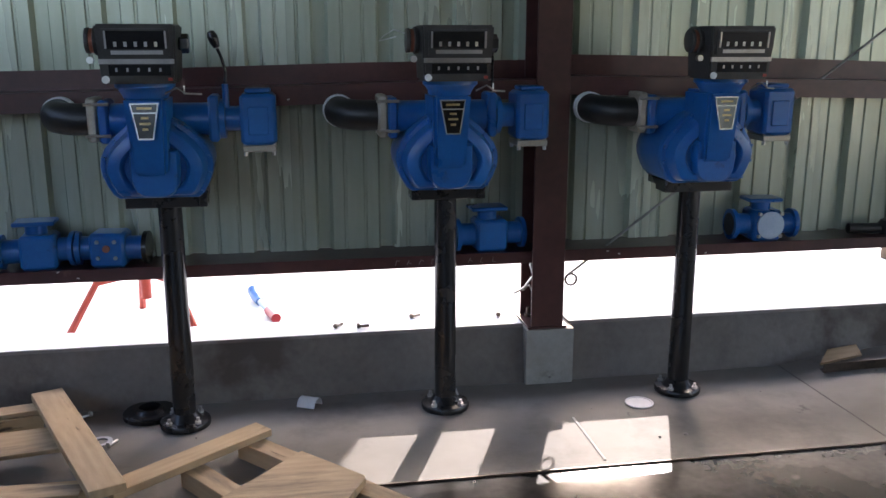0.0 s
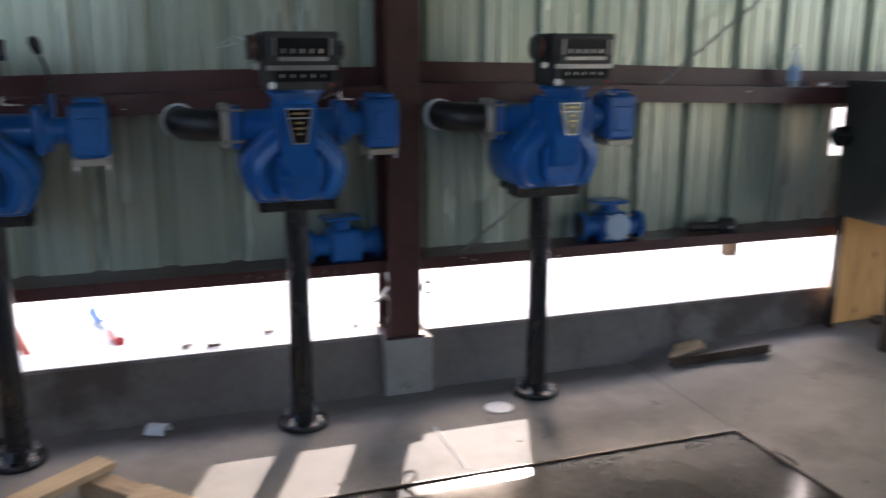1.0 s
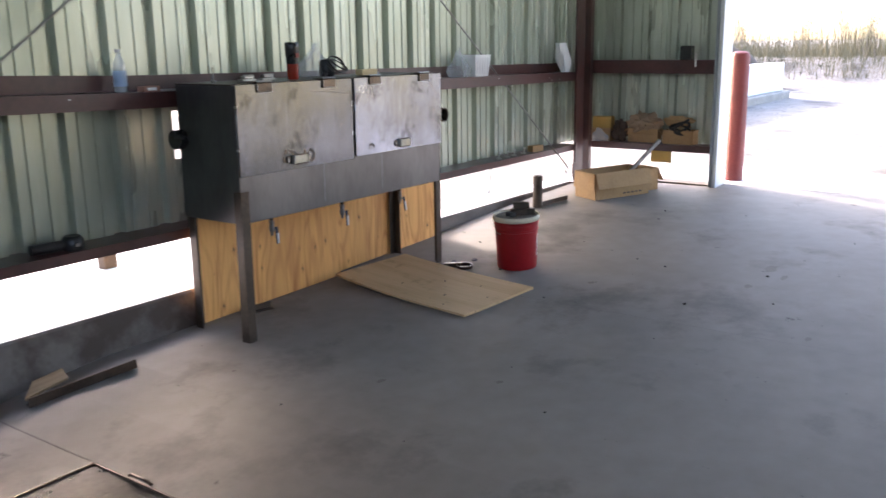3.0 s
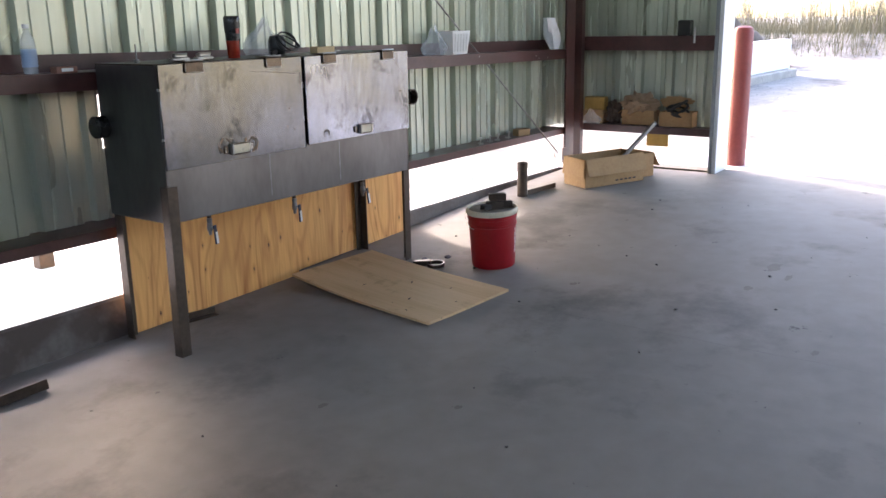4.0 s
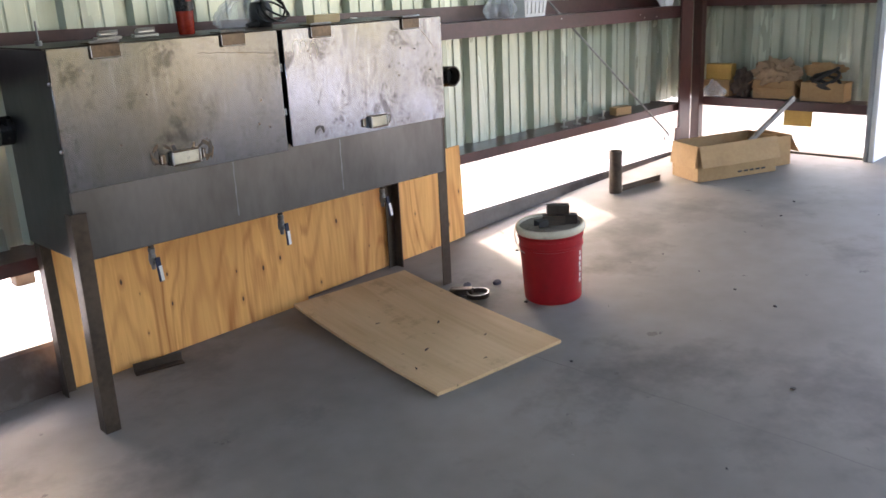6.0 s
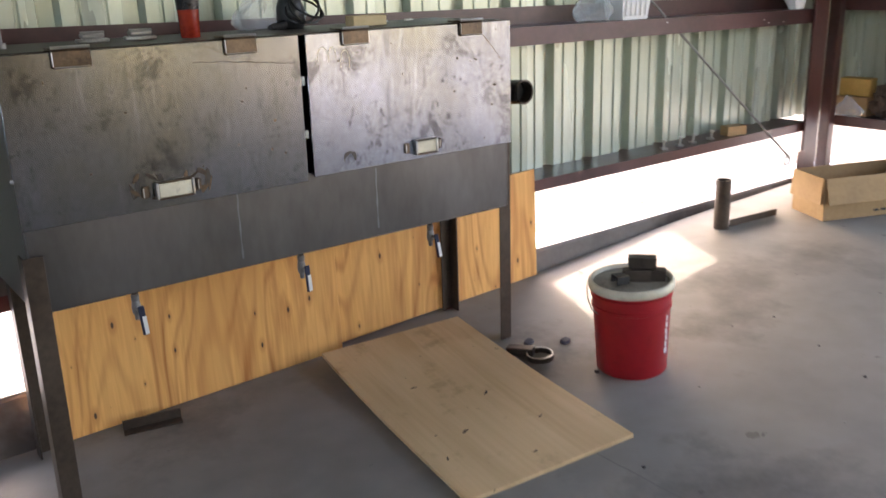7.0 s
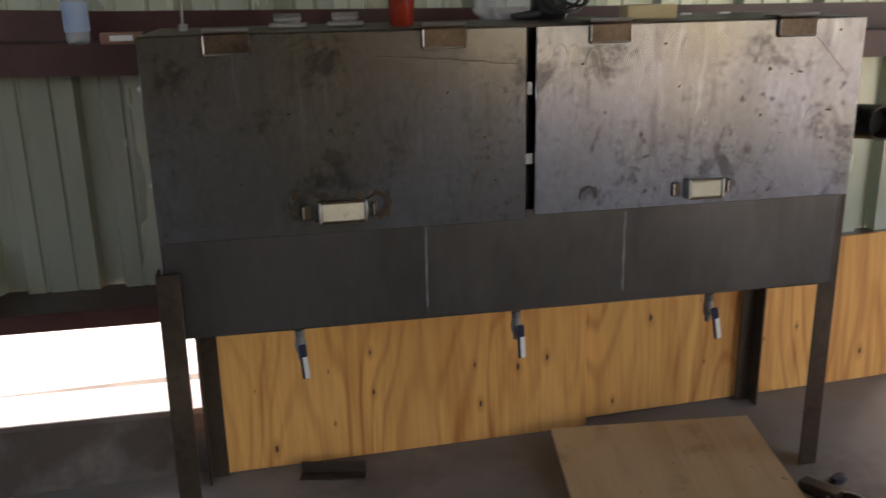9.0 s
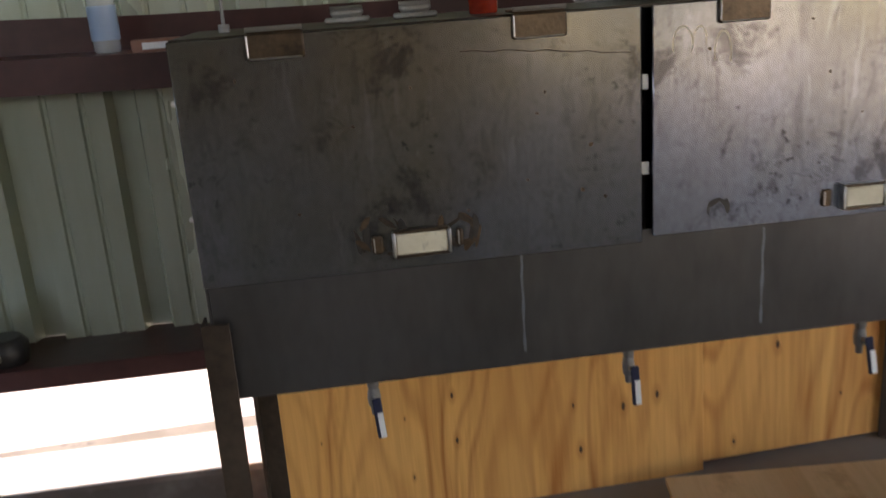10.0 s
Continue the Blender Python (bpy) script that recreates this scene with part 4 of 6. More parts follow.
def flow_meter():
    ob = thing("flow_meter", pose(0, 0, 0), "blue flow meter with a dark mechanical counter on top", "flow meter", "flow meters")
    # pear-shaped case: broad and low, shoulders sloping up to the ports, drawn in layers along its depth
    case = ((0.0, -0.112), (0.145, -0.112), (0.166, -0.096), (0.186, -0.060), (0.201, -0.022), (0.206, 0.012), (0.201, 0.045), (0.186, 0.078), (0.158, 0.112), (0.122, 0.146), (0.085, 0.176), (0.045, 0.194), (0.0, 0.200))
    full = list(case) + [(-x_, z_) for x_, z_ in reversed(case[1:-1])]

    def layered(bm_, layers):
        last_ = None
        for size, depth in layers:
            now_ = [bm_.verts.new((-0.022 + x_ * size, -depth, 0.116 + z_ * size)) for x_, z_ in full]
            if last_:
                for i_ in range(len(full)):
                    k_ = (i_ + 1) % len(full)
                    bm_.faces.new((last_[i_], last_[k_], now_[k_], now_[i_]))
            else:
                bm_.faces.new(now_)
            last_ = now_
        bm_.faces.new(last_)

    bm = B()
    layered(bm, ((0.84, -0.14), (0.95, -0.11), (0.97, -0.04), (0.97, 0.12), (1.0, 0.125), (1.0, 0.15)))
    bx(bm, -0.16, 0.12, -0.13, 0.13, 0.002, 0.03, 0.008)
    part("housing", bm, BLUE, ob)
    bm = B()
    layered(bm, ((1.0, 0.152), (1.0, 0.178), (0.985, 0.182), (0.905, 0.184), (0.885, 0.196), (0.86, 0.224), (0.82, 0.238), (0.72, 0.246), (0.62, 0.247), (0.575, 0.240), (0.545, 0.222), (0.1, 0.222)))
    cover = part("front_cover", bm, BLUE, ob)
    bm = B()
    bowl = [(0.084, 0.075), (0.086, 0.0), (0.082, -0.045), (0.068, -0.078), (0.045, -0.094), (0.0, -0.098)]
    bowl = bowl + [(-x_, z_) for x_, z_ in reversed(bowl[:-1])]
    rings = [[bm.verts.new((-0.022 + x_ * q_, -d_, 0.116 + z_ * q_)) for x_, z_ in bowl] for q_, d_ in ((1.06, 0.20), (1.04, 0.238), (0.99, 0.262), (0.94, 0.268))]
    for a_, b_ in zip(rings, rings[1:]):
        for i_ in range(len(bowl)):
            k_ = (i_ + 1) % len(bowl)
            bm.faces.new((a_[i_], a_[k_], b_[k_], b_[i_]))
    bm.faces.new(rings[-1])
    part("lower_boss", bm, BLUE, cover)
    for k in range(10):
        px_, pz_ = full[(2 * k + 2) % len(full)]
        bm = B()
        tube(bm, [(-0.022 + 0.945 * px_, -0.178, 0.116 + 0.945 * pz_), (-0.022 + 0.945 * px_, -0.196, 0.116 + 0.945 * pz_)], 0.0075, 6)
        part("cover_bolt", bm, BLUE, cover)
    bm = B()
    for z0, z1, w0, w1, f0, f1 in ((0.105, 0.392, 0.060, 0.073, -0.290, -0.335),):
        v = [bm.verts.new(p) for p in ((-w0 - 0.03, -0.1, z0), (w0 - 0.03, -0.1, z0), (w1 - 0.03, -0.1, z1), (-w1 - 0.03, -0.1, z1),
                                       (-w0 - 0.03, f0, z0), (w0 - 0.03, f0, z0), (w1 - 0.03, f1, z1), (-w1 - 0.03, f1, z1))]
        es = []
        for f in ((0, 1, 2, 3), (4, 5, 6, 7), (0, 1, 5, 4), (1, 2, 6, 5), (2, 3, 7, 6), (3, 0, 4, 7)):
            es += list(bm.faces.new([v[i] for i in f]).edges)
        bmesh.ops.bevel(bm, geom=list(set(es)), offset=0.012, segments=2, affect="EDGES")
    part("neck", bm, BLUE, ob)
    bm = B()
    lathe(bm, [(0.0, 0.0), (0.078, 0.0), (0.082, 0.012), (0.095, 0.032), (0.105, 0.04), (0.105, 0.056), (0.0, 0.056)], 28, pose(-0.03, -0.27, 0.3855))
    part("counter_base", bm, BLUE, ob)
    # badge with a pale rim and gilt bars
    bm = B()
    slab(bm, [(-0.050, 0.065), (0.050, 0.065), (0.027, -0.065), (-0.027, -0.065)], 0.0, 0.004, pose(-0.03, -0.336, 0.306, 85, 0, 0))
    badge = part("badge", bm, SILVER, ob, "tapered nameplate with a silver rim")
    for lo, hi in ((0.032, 0.060), (-0.060, 0.027)):
        bm = B()
        wl, wh = 0.027 + (lo + 0.065) / 0.13 * 0.023 - 0.0045, 0.027 + (hi + 0.065) / 0.13 * 0.023 - 0.0045
        slab(bm, [(-wh, hi), (wh, hi), (wl, lo), (-wl, lo)], 0.004, 0.0055, pose(-0.03, -0.336, 0.306, 85, 0, 0))
        part("badge_field", bm, WINDOW, badge, "black field")
    for z, w in ((0.046, 0.026), (0.012, 0.013), (-0.008, 0.019), (-0.028, 0.010)):
        bm = B()
        slab(bm, [(-w, z - 0.004), (w, z - 0.004), (w, z + 0.004), (-w, z + 0.004)], 0.0055, 0.0068, pose(-0.03, -0.336, 0.306, 85, 0, 0))
        part("badge_bar", bm, BRASS, badge, "gilt bar")
    # side ports
    bm = B()
    tube(bm, [(-0.235, 0, 0.285), (0.20, 0, 0.285)], 0.064, 24)
    bx(bm, -0.245, -0.205, -0.075, 0.075, 0.20, 0.365, 0.01)
    bx(bm, 0.165, 0.205, -0.075, 0.075, 0.20, 0.38, 0.01)
    part("port", bm, BLUE, ob)
    bm = B()
    bx(bm, -0.285, -0.247, -0.07, 0.07, 0.205, 0.375, 0.008)
    for sz in (0.23, 0.35):
        tube(bm, [(-0.292, -0.072, sz), (-0.2, -0.072, sz)], 0.007, 6)
    part("coupling", bm, TAN, ob, "dull cast coupling flange")
    bm = B()
    tube(bm, [(-0.28, 0, 0.29), (-0.335, 0, 0.29), (-0.38, 0.012, 0.292), (-0.415, 0.045, 0.295), (-0.43, 0.10, 0.298), (-0.43, 0.15, 0.30)], 0.062, 22)
    elbow = part("elbow", bm, RUBBER, ob, "black pipe elbow")
    bm = B()
    lathe(bm, [(0.052, -0.02), (0.068, -0.02), (0.068, 0.02), (0.052, 0.02), (0.052, -0.02)], 24, pose(-0.43, 0.15, 0.30, -90, 0, 0))
    part("end_cap", bm, WHITE, elbow, "white plastic end cap")
    # valve block
    bm = B()
    tube(bm, [(0.20, 0, 0.285), (0.30, 0, 0.285)], 0.05, 20)
    lathe(bm, [(0.0, 0.0), (0.078, 0.0), (0.078, 0.022), (0.0, 0.022)], 24, pose(0.205, 0, 0.285, 0, 90, 0))
    bx(bm, 0.285, 0.425, -0.08, 0.08, 0.185, 0.385, 0.014)
    bx(bm, 0.305, 0.405, -0.055, 0.055, 0.385, 0.405, 0.006)
    bx(bm, 0.315, 0.395, -0.088, -0.079, 0.225, 0.335, 0.004)
    valve = part("valve_block", bm, BLUE, ob)
    bm = B()
    bx(bm, 0.290, 0.420, -0.075, 0.075, 0.158, 0.184, 0.004)
    part("bottom_plate", bm, TAN, valve, "dull cast bottom plate")
    for sx in (0.300, 0.410):
        for sy in (-0.062, 0.062):
            bm = B()
            tube(bm, [(sx, sy, 0.142), (sx, sy, 0.2)], 0.008, 6)
            part("stud", bm, SILVER, valve)
    # counter
    bm = B()
    v = [bm.verts.new(p) for p in ((-0.15, -0.22, 0.43), (0.095, -0.22, 0.43), (0.095, -0.41, 0.43), (-0.15, -0.41, 0.43),
                                   (-0.16, -0.22, 0.63), (0.105, -0.22, 0.63), (0.105, -0.43, 0.63), (-0.16, -0.43, 0.63))]
    es = []
    for f in ((0, 1, 2, 3), (4, 5, 6, 7), (0, 1, 5, 4), (1, 2, 6, 5), (2, 3, 7, 6), (3, 0, 4, 7)):
        es += list(bm.faces.new([v[i] for i in f]).edges)
    bmesh.ops.bevel(bm, geom=list(set(es)), offset=0.007, segments=2, affect="EDGES")
    counter = part("counter", bm, CRINKLE, ob, "dark crinkle-painted mechanical counter")
    counter.matrix_basis = pose(0, 0, 0.011)
    lean = math.degrees(math.atan2(0.02, 0.2))
    face = pose(-0.0275, -0.4205, 0.53, 90 + lean, 0, 0)

    def plate(name, x0, x1, z0, z1, d0, d1, mat_, parent_, label=""):
        bm_ = B()
        slab(bm_, [(x0, z0), (x1, z0), (x1, z1), (x0, z1)], d0, d1, face)
        return part(name, bm_, mat_, parent_, label)

    plate("bezel", -0.108, 0.108, -0.005, 0.085, 0.0, 0.006, CRINKLE, counter)
    plate("window", -0.094, 0.094, 0.018, 0.078, 0.006, 0.008, WINDOW, counter, "dark counter window")
    for k in range(5):
        plate("digit", -0.066 + 0.033 * k - 0.005, -0.066 + 0.033 * k + 0.005, 0.026, 0.042, 0.008, 0.0095, SILVER if k < 4 else CREAM, counter, "pale wheel figure")
    plate("strip", -0.082, 0.088, 0.0, 0.013, 0.006, 0.009, SILVER, counter, "bright metal strip")
    plate("strip", -0.125, 0.122, -0.032, -0.016, 0.0, 0.007, SILVER, counter, "bright metal strip")
    plate("window", -0.095, 0.108, -0.072, -0.036, 0.0, 0.004, WINDOW, counter, "dark lower window")
    for k in range(5):
        plate("digit", -0.07 + 0.036 * k - 0.0035, -0.07 + 0.036 * k + 0.0035, -0.058, -0.046, 0.004, 0.0055, SILVER, counter, "grey wheel figure")
    plate("tab", 0.098, 0.112, -0.090, -0.080, 0.0, 0.005, REDSTEEL, counter, "small red tab")
    bm = B()
    lathe(bm, [(0.0, 0.0), (0.013, 0.0), (0.013, 0.008), (0.0, 0.012)], 14, face @ pose(-0.108, -0.085, 0.0))
    part("button", bm, WHITE, counter, "white button")
    for sx in (-0.097, 0.099):
        bm = B()
        slab(bm, [(sx - 0.003, 0.02), (sx + 0.003, 0.02), (sx + 0.003, 0.078), (sx - 0.003, 0.078)], 0.006, 0.011, face)
        part("trim", bm, SILVER, counter)
    bm = B()
    lathe(bm, [(0.0, 0.0), (0.045, 0.0), (0.05, 0.008), (0.05, 0.016), (0.036, 0.02), (0.036, 0.03), (0.045, 0.034), (0.043, 0.046), (0.0, 0.05)], 24, pose(-0.16, -0.33, 0.575, 0, -90, 0))
    part("side_dial", bm, CRINKLE, counter, "ribbed side dial")
    bm = B()
    lathe(bm, [(0.036, 0.019), (0.042, 0.019), (0.042, 0.031), (0.036, 0.031)], 24, pose(-0.16, -0.33, 0.575, 0, -90, 0))
    part("dial_ring", bm, COPPER, counter, "copper-coloured ring")
    bm = B()
    tube(bm, [(-0.185, -0.38, 0.51), (-0.185, -0.40, 0.51)], 0.012, 10)
    part("reset_pin", bm, SILVER, counter)
    bm = B()
    lathe(bm, [(0.0, 0.0), (0.022, 0.0), (0.022, 0.01), (0.034, 0.012), (0.034, 0.034), (0.03, 0.038), (0.0, 0.038)], 6, pose(0.1, -0.33, 0.565, 0, 90, 0))
    part("knob", bm, BLACK, counter, "black six-sided knob")
    bm = B()
    tube(bm, [(0.05, -0.37, 0.405), (0.09, -0.375, 0.425), (0.12, -0.37, 0.405), (0.17, -0.33, 0.40)], 0.0035, 6)
    tube(bm, [(0.115, -0.37, 0.402), (0.115, -0.37, 0.432)], 0.003, 6)
    part("seal_wire", bm, SILVER, ob, "bright seal wire")
    return ob


XS = (-0.438, 0.686, 1.79)
for x in XS:
    pedestal(x)
meter = flow_meter()
meter.matrix_world = pose(XS[0] + 0.012, 3.64, 1.008)
for x in XS[1:]:
    copy_thing(meter, pose(x, 3.64, 1.008))
bm = B()
tube(bm, [(0, 0, 0), (0.004, 0, 0.08), (-0.008, 0, 0.13), (-0.022, 0, 0.165)], 0.006, 8)
lever = single("valve_lever", bm, BLACK, pose(XS[0] + 0.245, 3.60, 1.40), "thin black lever rod beside the blue valve", "lever")
bm = B()
lathe(bm, [(0.0, -0.035), (0.012, -0.033), (0.019, -0.01), (0.021, 0.012), (0.014, 0.03), (0.0, 0.035)], 16, pose(-0.034, 0, 0.20, 0, -20, 0))
part("knob", bm, BLACK, lever, "black oval knob")
bm = B()
tube(bm, [(0, 0, -0.06), (0, 0, 0.03)], 0.013, 10)
part("sleeve", bm, BLUE, lever, "blue sleeve")
bm = B()
tube(bm, [(0.10, -0.24, 0.60), (0.13, -0.22, 0.60), (0.155, -0.18, 0.56), (0.165, -0.14, 0.48), (0.17, -0.12, 0.40)], 0.005, 8)
single("cable", bm, BLACK, pose(XS[1], 3.64, 1.008), "dark cable looping from the counter to the valve", "cable")
bm = B()
tube(bm, [(-0.20, -0.33, 0.61), (-0.25, -0.33, 0.625), (-0.29, -0.32, 0.60), (-0.30, -0.30, 0.585), (-0.24, -0.32, 0.60)], 0.0025, 6)
single("loose_wire", bm, SILVER, pose(XS[1], 3.64, 1.008), "thin loose wire at the counter dial", "wire")


# ---- spare valves on the base girt ----
def spare_valve(x, y, turn, kind):
    ob = thing("spare_valve", pose(x, y, 0.640, 0, 0, turn), "blue cast valve body resting on the girt shelf" if kind != 2 else "blue cast valve body with a pale flange on the girt", "valve", "spare blue valves")
    bm = B()
    tube(bm, [(-0.15, 0, 0.075), (0.15, 0, 0.075)], 0.052, 20)
    bx(bm, -0.075, 0.075, -0.07, 0.07, 0.0, 0.15, 0.014)
    part("housing", bm, BLUE, ob)
    bm = B()
    lathe(bm, [(0, 0), (0.075, 0), (0.075, 0.02), (0, 0.02)], 24, pose(-0.165, 0, 0.075, 0, 90, 0))
    part("flange", bm, BLUE, ob)
    bm = B()
    lathe(bm, [(0, 0), (0.072, 0), (0.072, 0.02), (0, 0.02)], 24, pose(0.145, 0, 0.075, 0, 90, 0))
    part("flange", bm, BLACK if kind == 1 else BLUE, ob)
    if kind != 1:
        bm = B()
        tube(bm, [(-0.01, 0, 0.14), (-0.01, 0, 0.20)], 0.045, 18)
        bx(bm, -0.095, 0.075, -0.06, 0.06, 0.19, 0.208, 0.005)
        part("top_flange", bm, BLUE, ob)
    if kind == 2:
        bm = B()
        lathe(bm, [(0, 0), (0.066, 0), (0.068, 0.012), (0, 0.014)], 28, to_y(pose(0.01, -0.07, 0.08)))
        cov = part("cover", bm, PALE_BLUE, ob, "pale round cover plate")
        for a in (45, 135, 225, 315):
            bm = B()
            cx_, cz_ = 0.01 + 0.078 * math.cos(radians(a)), 0.08 + 0.078 * math.sin(radians(a))
            tube(bm, [(cx_, -0.066, cz_), (cx_, -0.083, cz_)], 0.009, 6)
            part("bolt", bm, SILVER, cov)
        # flat dark disc painted in place of the port's shaded hollow
        bm = B()
        lathe(bm, [(0.0, 0.0), (0.056, 0.0), (0.056, 0.002), (0.0, 0.002)], 20, pose(-0.1675, 0, 0.075, 0, 90, 0))
        part("bore", bm, DARKBIT, ob, "dark disc for the shade in the open port")
    if kind == 1:
        for a in (45, 135, 225, 315):
            bm = B()
            tube(bm, [(0.052 * math.cos(radians(a)), -0.068, 0.08 + 0.05 * math.sin(radians(a))), (0.052 * math.cos(radians(a)), -0.08, 0.08 + 0.05 * math.sin(radians(a)))], 0.009, 6)
            part("bolt", bm, SILVER, ob)
        bm = B()
        tube(bm, [(0, -0.068, 0.085), (0, -0.077, 0.085)], 0.016, 14)
        part("plug", bm, COPPER, ob, "reddish plug")


spare_valve(-1.03, 3.955, 4, 0)
spare_valve(-0.74, 3.955, -6, 1)
spare_valve(0.95, 3.96, 3, 0)
spare_valve(2.33, 3.955, -3, 2)
bm = B()
tube(bm, [(-0.16, 0, 0.028), (0.02, 0, 0.028)], 0.026, 14)
lathe(bm, [(0.0, 0.0), (0.05, 0.0), (0.055, 0.02), (0.055, 0.05), (0.04, 0.07), (0.0, 0.07)], 20, pose(0.05, 0, 0.0))
ob = single("hose_fitting", bm, RUBBER, pose(2.98, 3.95, 0.640, 0, 0, -8), "black hose fitting lying on the girt shelf", "fitting")
bm = B()
tube(bm, [(0.04, -0.055, 0.03), (0.06, -0.056, 0.03)], 0.008, 8)
part("screw", bm, SILVER, ob)


# ---- pallets and bits on the floor by the meters ----
def board(ob, x0, y0, x1, y1, width, z, thick=0.018, name="plank"):
    """A plank from one point to another, in the pallet's own axes."""
    a, b = Vector((x0, y0)), Vector((x1, y1))
    length = (b - a).length
    bm = B()
    bx(bm, 0, length, -width / 2, width / 2, 0, thick, 0.0025)
    o = part(name, bm, PALLET, ob)
    o.matrix_basis = pose(x0, y0, z, 0, 0, math.degrees(math.atan2((b - a).y, (b - a).x)))


p1 = thing("pallet", pose(0, 0, 0), "old pale wooden pallet lying on the slab", "pallet", "pallets")
for args in ((-1.75, 3.50, -1.02, 3.69, 0.09, 0.0, 0.085), (-1.75, 3.00, -0.66, 2.99, 0.09, 0.0, 0.085)):
    board(p1, *args, name="bearer")
for args in ((-1.75, 3.53, -1.03, 3.70, 0.09, 0.0855), (-1.75, 3.22, -0.86, 3.38, 0.22, 0.0855), (-1.75, 2.96, -0.70, 2.93, 0.08, 0.0855), (-1.32, 2.80, -1.28, 3.30, 0.10, 0.104)):
    board(p1, *args)
board(p1, -1.02, 3.78, -0.60, 2.86, 0.125, 0.1045, 0.034)
p2 = thing("pallet", pose(0, 0, 0), "broken pale wooden pallet with a plywood offcut on the slab", "pallet", "pallets")
for args in ((-0.64, 2.88, -0.36, 2.62, 0.09, 0.0, 0.07), (-0.36, 3.11, 0.02, 2.60, 0.085, 0.0, 0.07), (-0.17, 3.31, 0.50, 2.58, 0.085, 0.0, 0.07)):
    board(p2, *args, name="bearer")
board(p2, -0.62, 2.92, -0.10, 3.35, 0.10, 0.0705, 0.03)
bm = B()
slab(bm, [(0.045, 3.10), (0.262, 2.868), (0.262, 2.845), (0.02, 2.40), (-0.33, 2.68)], 0.071, 0.10)
part("offcut", bm, PALLET, p2, "worn plywood offcut")

bm = B()
lathe(bm, [(0.045, 0.0), (0.112, 0.0), (0.114, 0.004), (0.114, 0.02), (0.108, 0.026), (0.07, 0.027), (0.06, 0.042), (0.045, 0.043), (0.045, 0.0)], 32)
single("pipe_flange", bm, BLACK, pose(-0.60, 3.76, 0), "loose black pipe flange lying on the floor", "flange")
bm = B()
lathe(bm, [(0.028, 0.0), (0.046, 0.0), (0.046, 0.006), (0.028, 0.006), (0.028, 0.0)], 24)
single("gasket", bm, SILVER, pose(-0.76, 3.52, 0), "pale metal gasket ring on the floor", "gasket")


def loose_bolt(x, y, z, turn, m=SILVER, label="loose steel bolt on the floor"):
    bm = B()
    tube(bm, [(0, 0, 0.009), (0.045, 0, 0.009)], 0.007, 8)
    tube(bm, [(-0.012, 0, 0.012), (0, 0, 0.012)], 0.0125, 6)
    single("bolt", bm, m, pose(x, y, z, 0, 0, turn), label, "bolt", "loose bolts")


loose_bolt(-0.86, 3.79, 0, -140)
loose_bolt(-0.715, 3.47, 0, 60)
bm = B()
pts = [(0.042 * math.cos(t), 0.042 * math.sin(t)) for t in (radians(a) for a in range(-10, 171, 15))]
slab(bm, pts + [(0.94 * x, 0.94 * y) for x, y in reversed(pts)], 0, 0.085, pose(0.05, 3.76, 0.002, 90, 0, 62))
single("pipe_offcut", bm, WHITE, pose(0, 0, 0), "split offcut of white plastic pipe by the curb", "pipe offcut")
bm = B()
lathe(bm, [(0.0, 0.0), (0.06, 0.0), (0.064, 0.003), (0.064, 0.007), (0.056, 0.008), (0.053, 0.005), (0.0, 0.005)], 28)
single("lid", bm, WHITE, pose(1.555, 3.52, 0.0), "white round plastic lid on the slab", "lid")
bm = B()
bx(bm, 0, 0.52, 0, 0.004, 0, 0.045, 0.001)
bx(bm, 0, 0.52, 0.004, 0.05, 0, 0.004)
single("angle_iron", bm, LEGSTEEL, pose(2.56, 3.665, floor_z(2.56) + 0.004, 0, -6.5, -12), "rusty length of angle iron on the floor", "angle iron")
bm = B()
slab(bm, [(0, 0), (0.22, 0.03), (0.23, 0.11), (0.08, 0.10)], 0.0, 0.014)
single("wood_offcut", bm, PALLET, pose(2.57, 3.715, floor_z(2.57) + 0.022, 16, -7.0, -8), "pale wedge of wood lying against the angle iron", "offcut")
rb = random.Random(9)
for i in range(70):
    x, y = rb.uniform(-1.2, 8.2), rb.uniform(0.9, 3.75)
    if x < 2.5 and y < 3.05 or 3.6 < x < 5.4 and y > 2.5:
        continue
    s = rb.uniform(0.003, 0.011)
    bm = B()
    bmesh.ops.create_icosphere(bm, subdivisions=1, radius=s)
    for v in bm.verts:
        v.co *= rb.uniform(0.7, 1.2)
        v.co.z *= 0.55
    single("debris", bm, DARKBIT if rb.random() < 0.7 else BLOCK, pose(x, y, floor_z(x) + s * 0.4, 0, 0, rb.uniform(0, 360)), "small crumb of grit on the slab", "debris", "grit on the slab")

# ---- smears and a crack on the slab ----
rs = random.Random(31)
for x, y, w, d in ((6.25, 1.39, 0.16, 0.07), (6.09, 1.27, 0.10, 0.035), (5.83, 1.41, 0.08, 0.04), (5.13, 0.90, 0.06, 0.03), (3.59, 2.44, 0.05, 0.03), (3.87, 1.96, 0.035, 0.03), (5.46, 2.27, 0.05, 0.04)):
    bm = B()
    k_ = rs.uniform(0, 9)
    ring = []
    for i in range(22):
        a = 2 * math.pi * i / 22
        r_ = 1 + 0.5 * noise.noise((math.cos(a) * 1.6 + k_, math.sin(a) * 2.2, k_))
        px_, py_ = x + math.cos(a) * r_ * w / 2, y + math.sin(a) * r_ * d / 2
        ring.append(bm.verts.new((px_, py_, floor_z(px_) + 0.0015)))
    bm.faces.new(ring)
    fixed("floor_smear", bm, SMEAR, "dark oily smear on the slab", "stain")
bm = B()
last = None
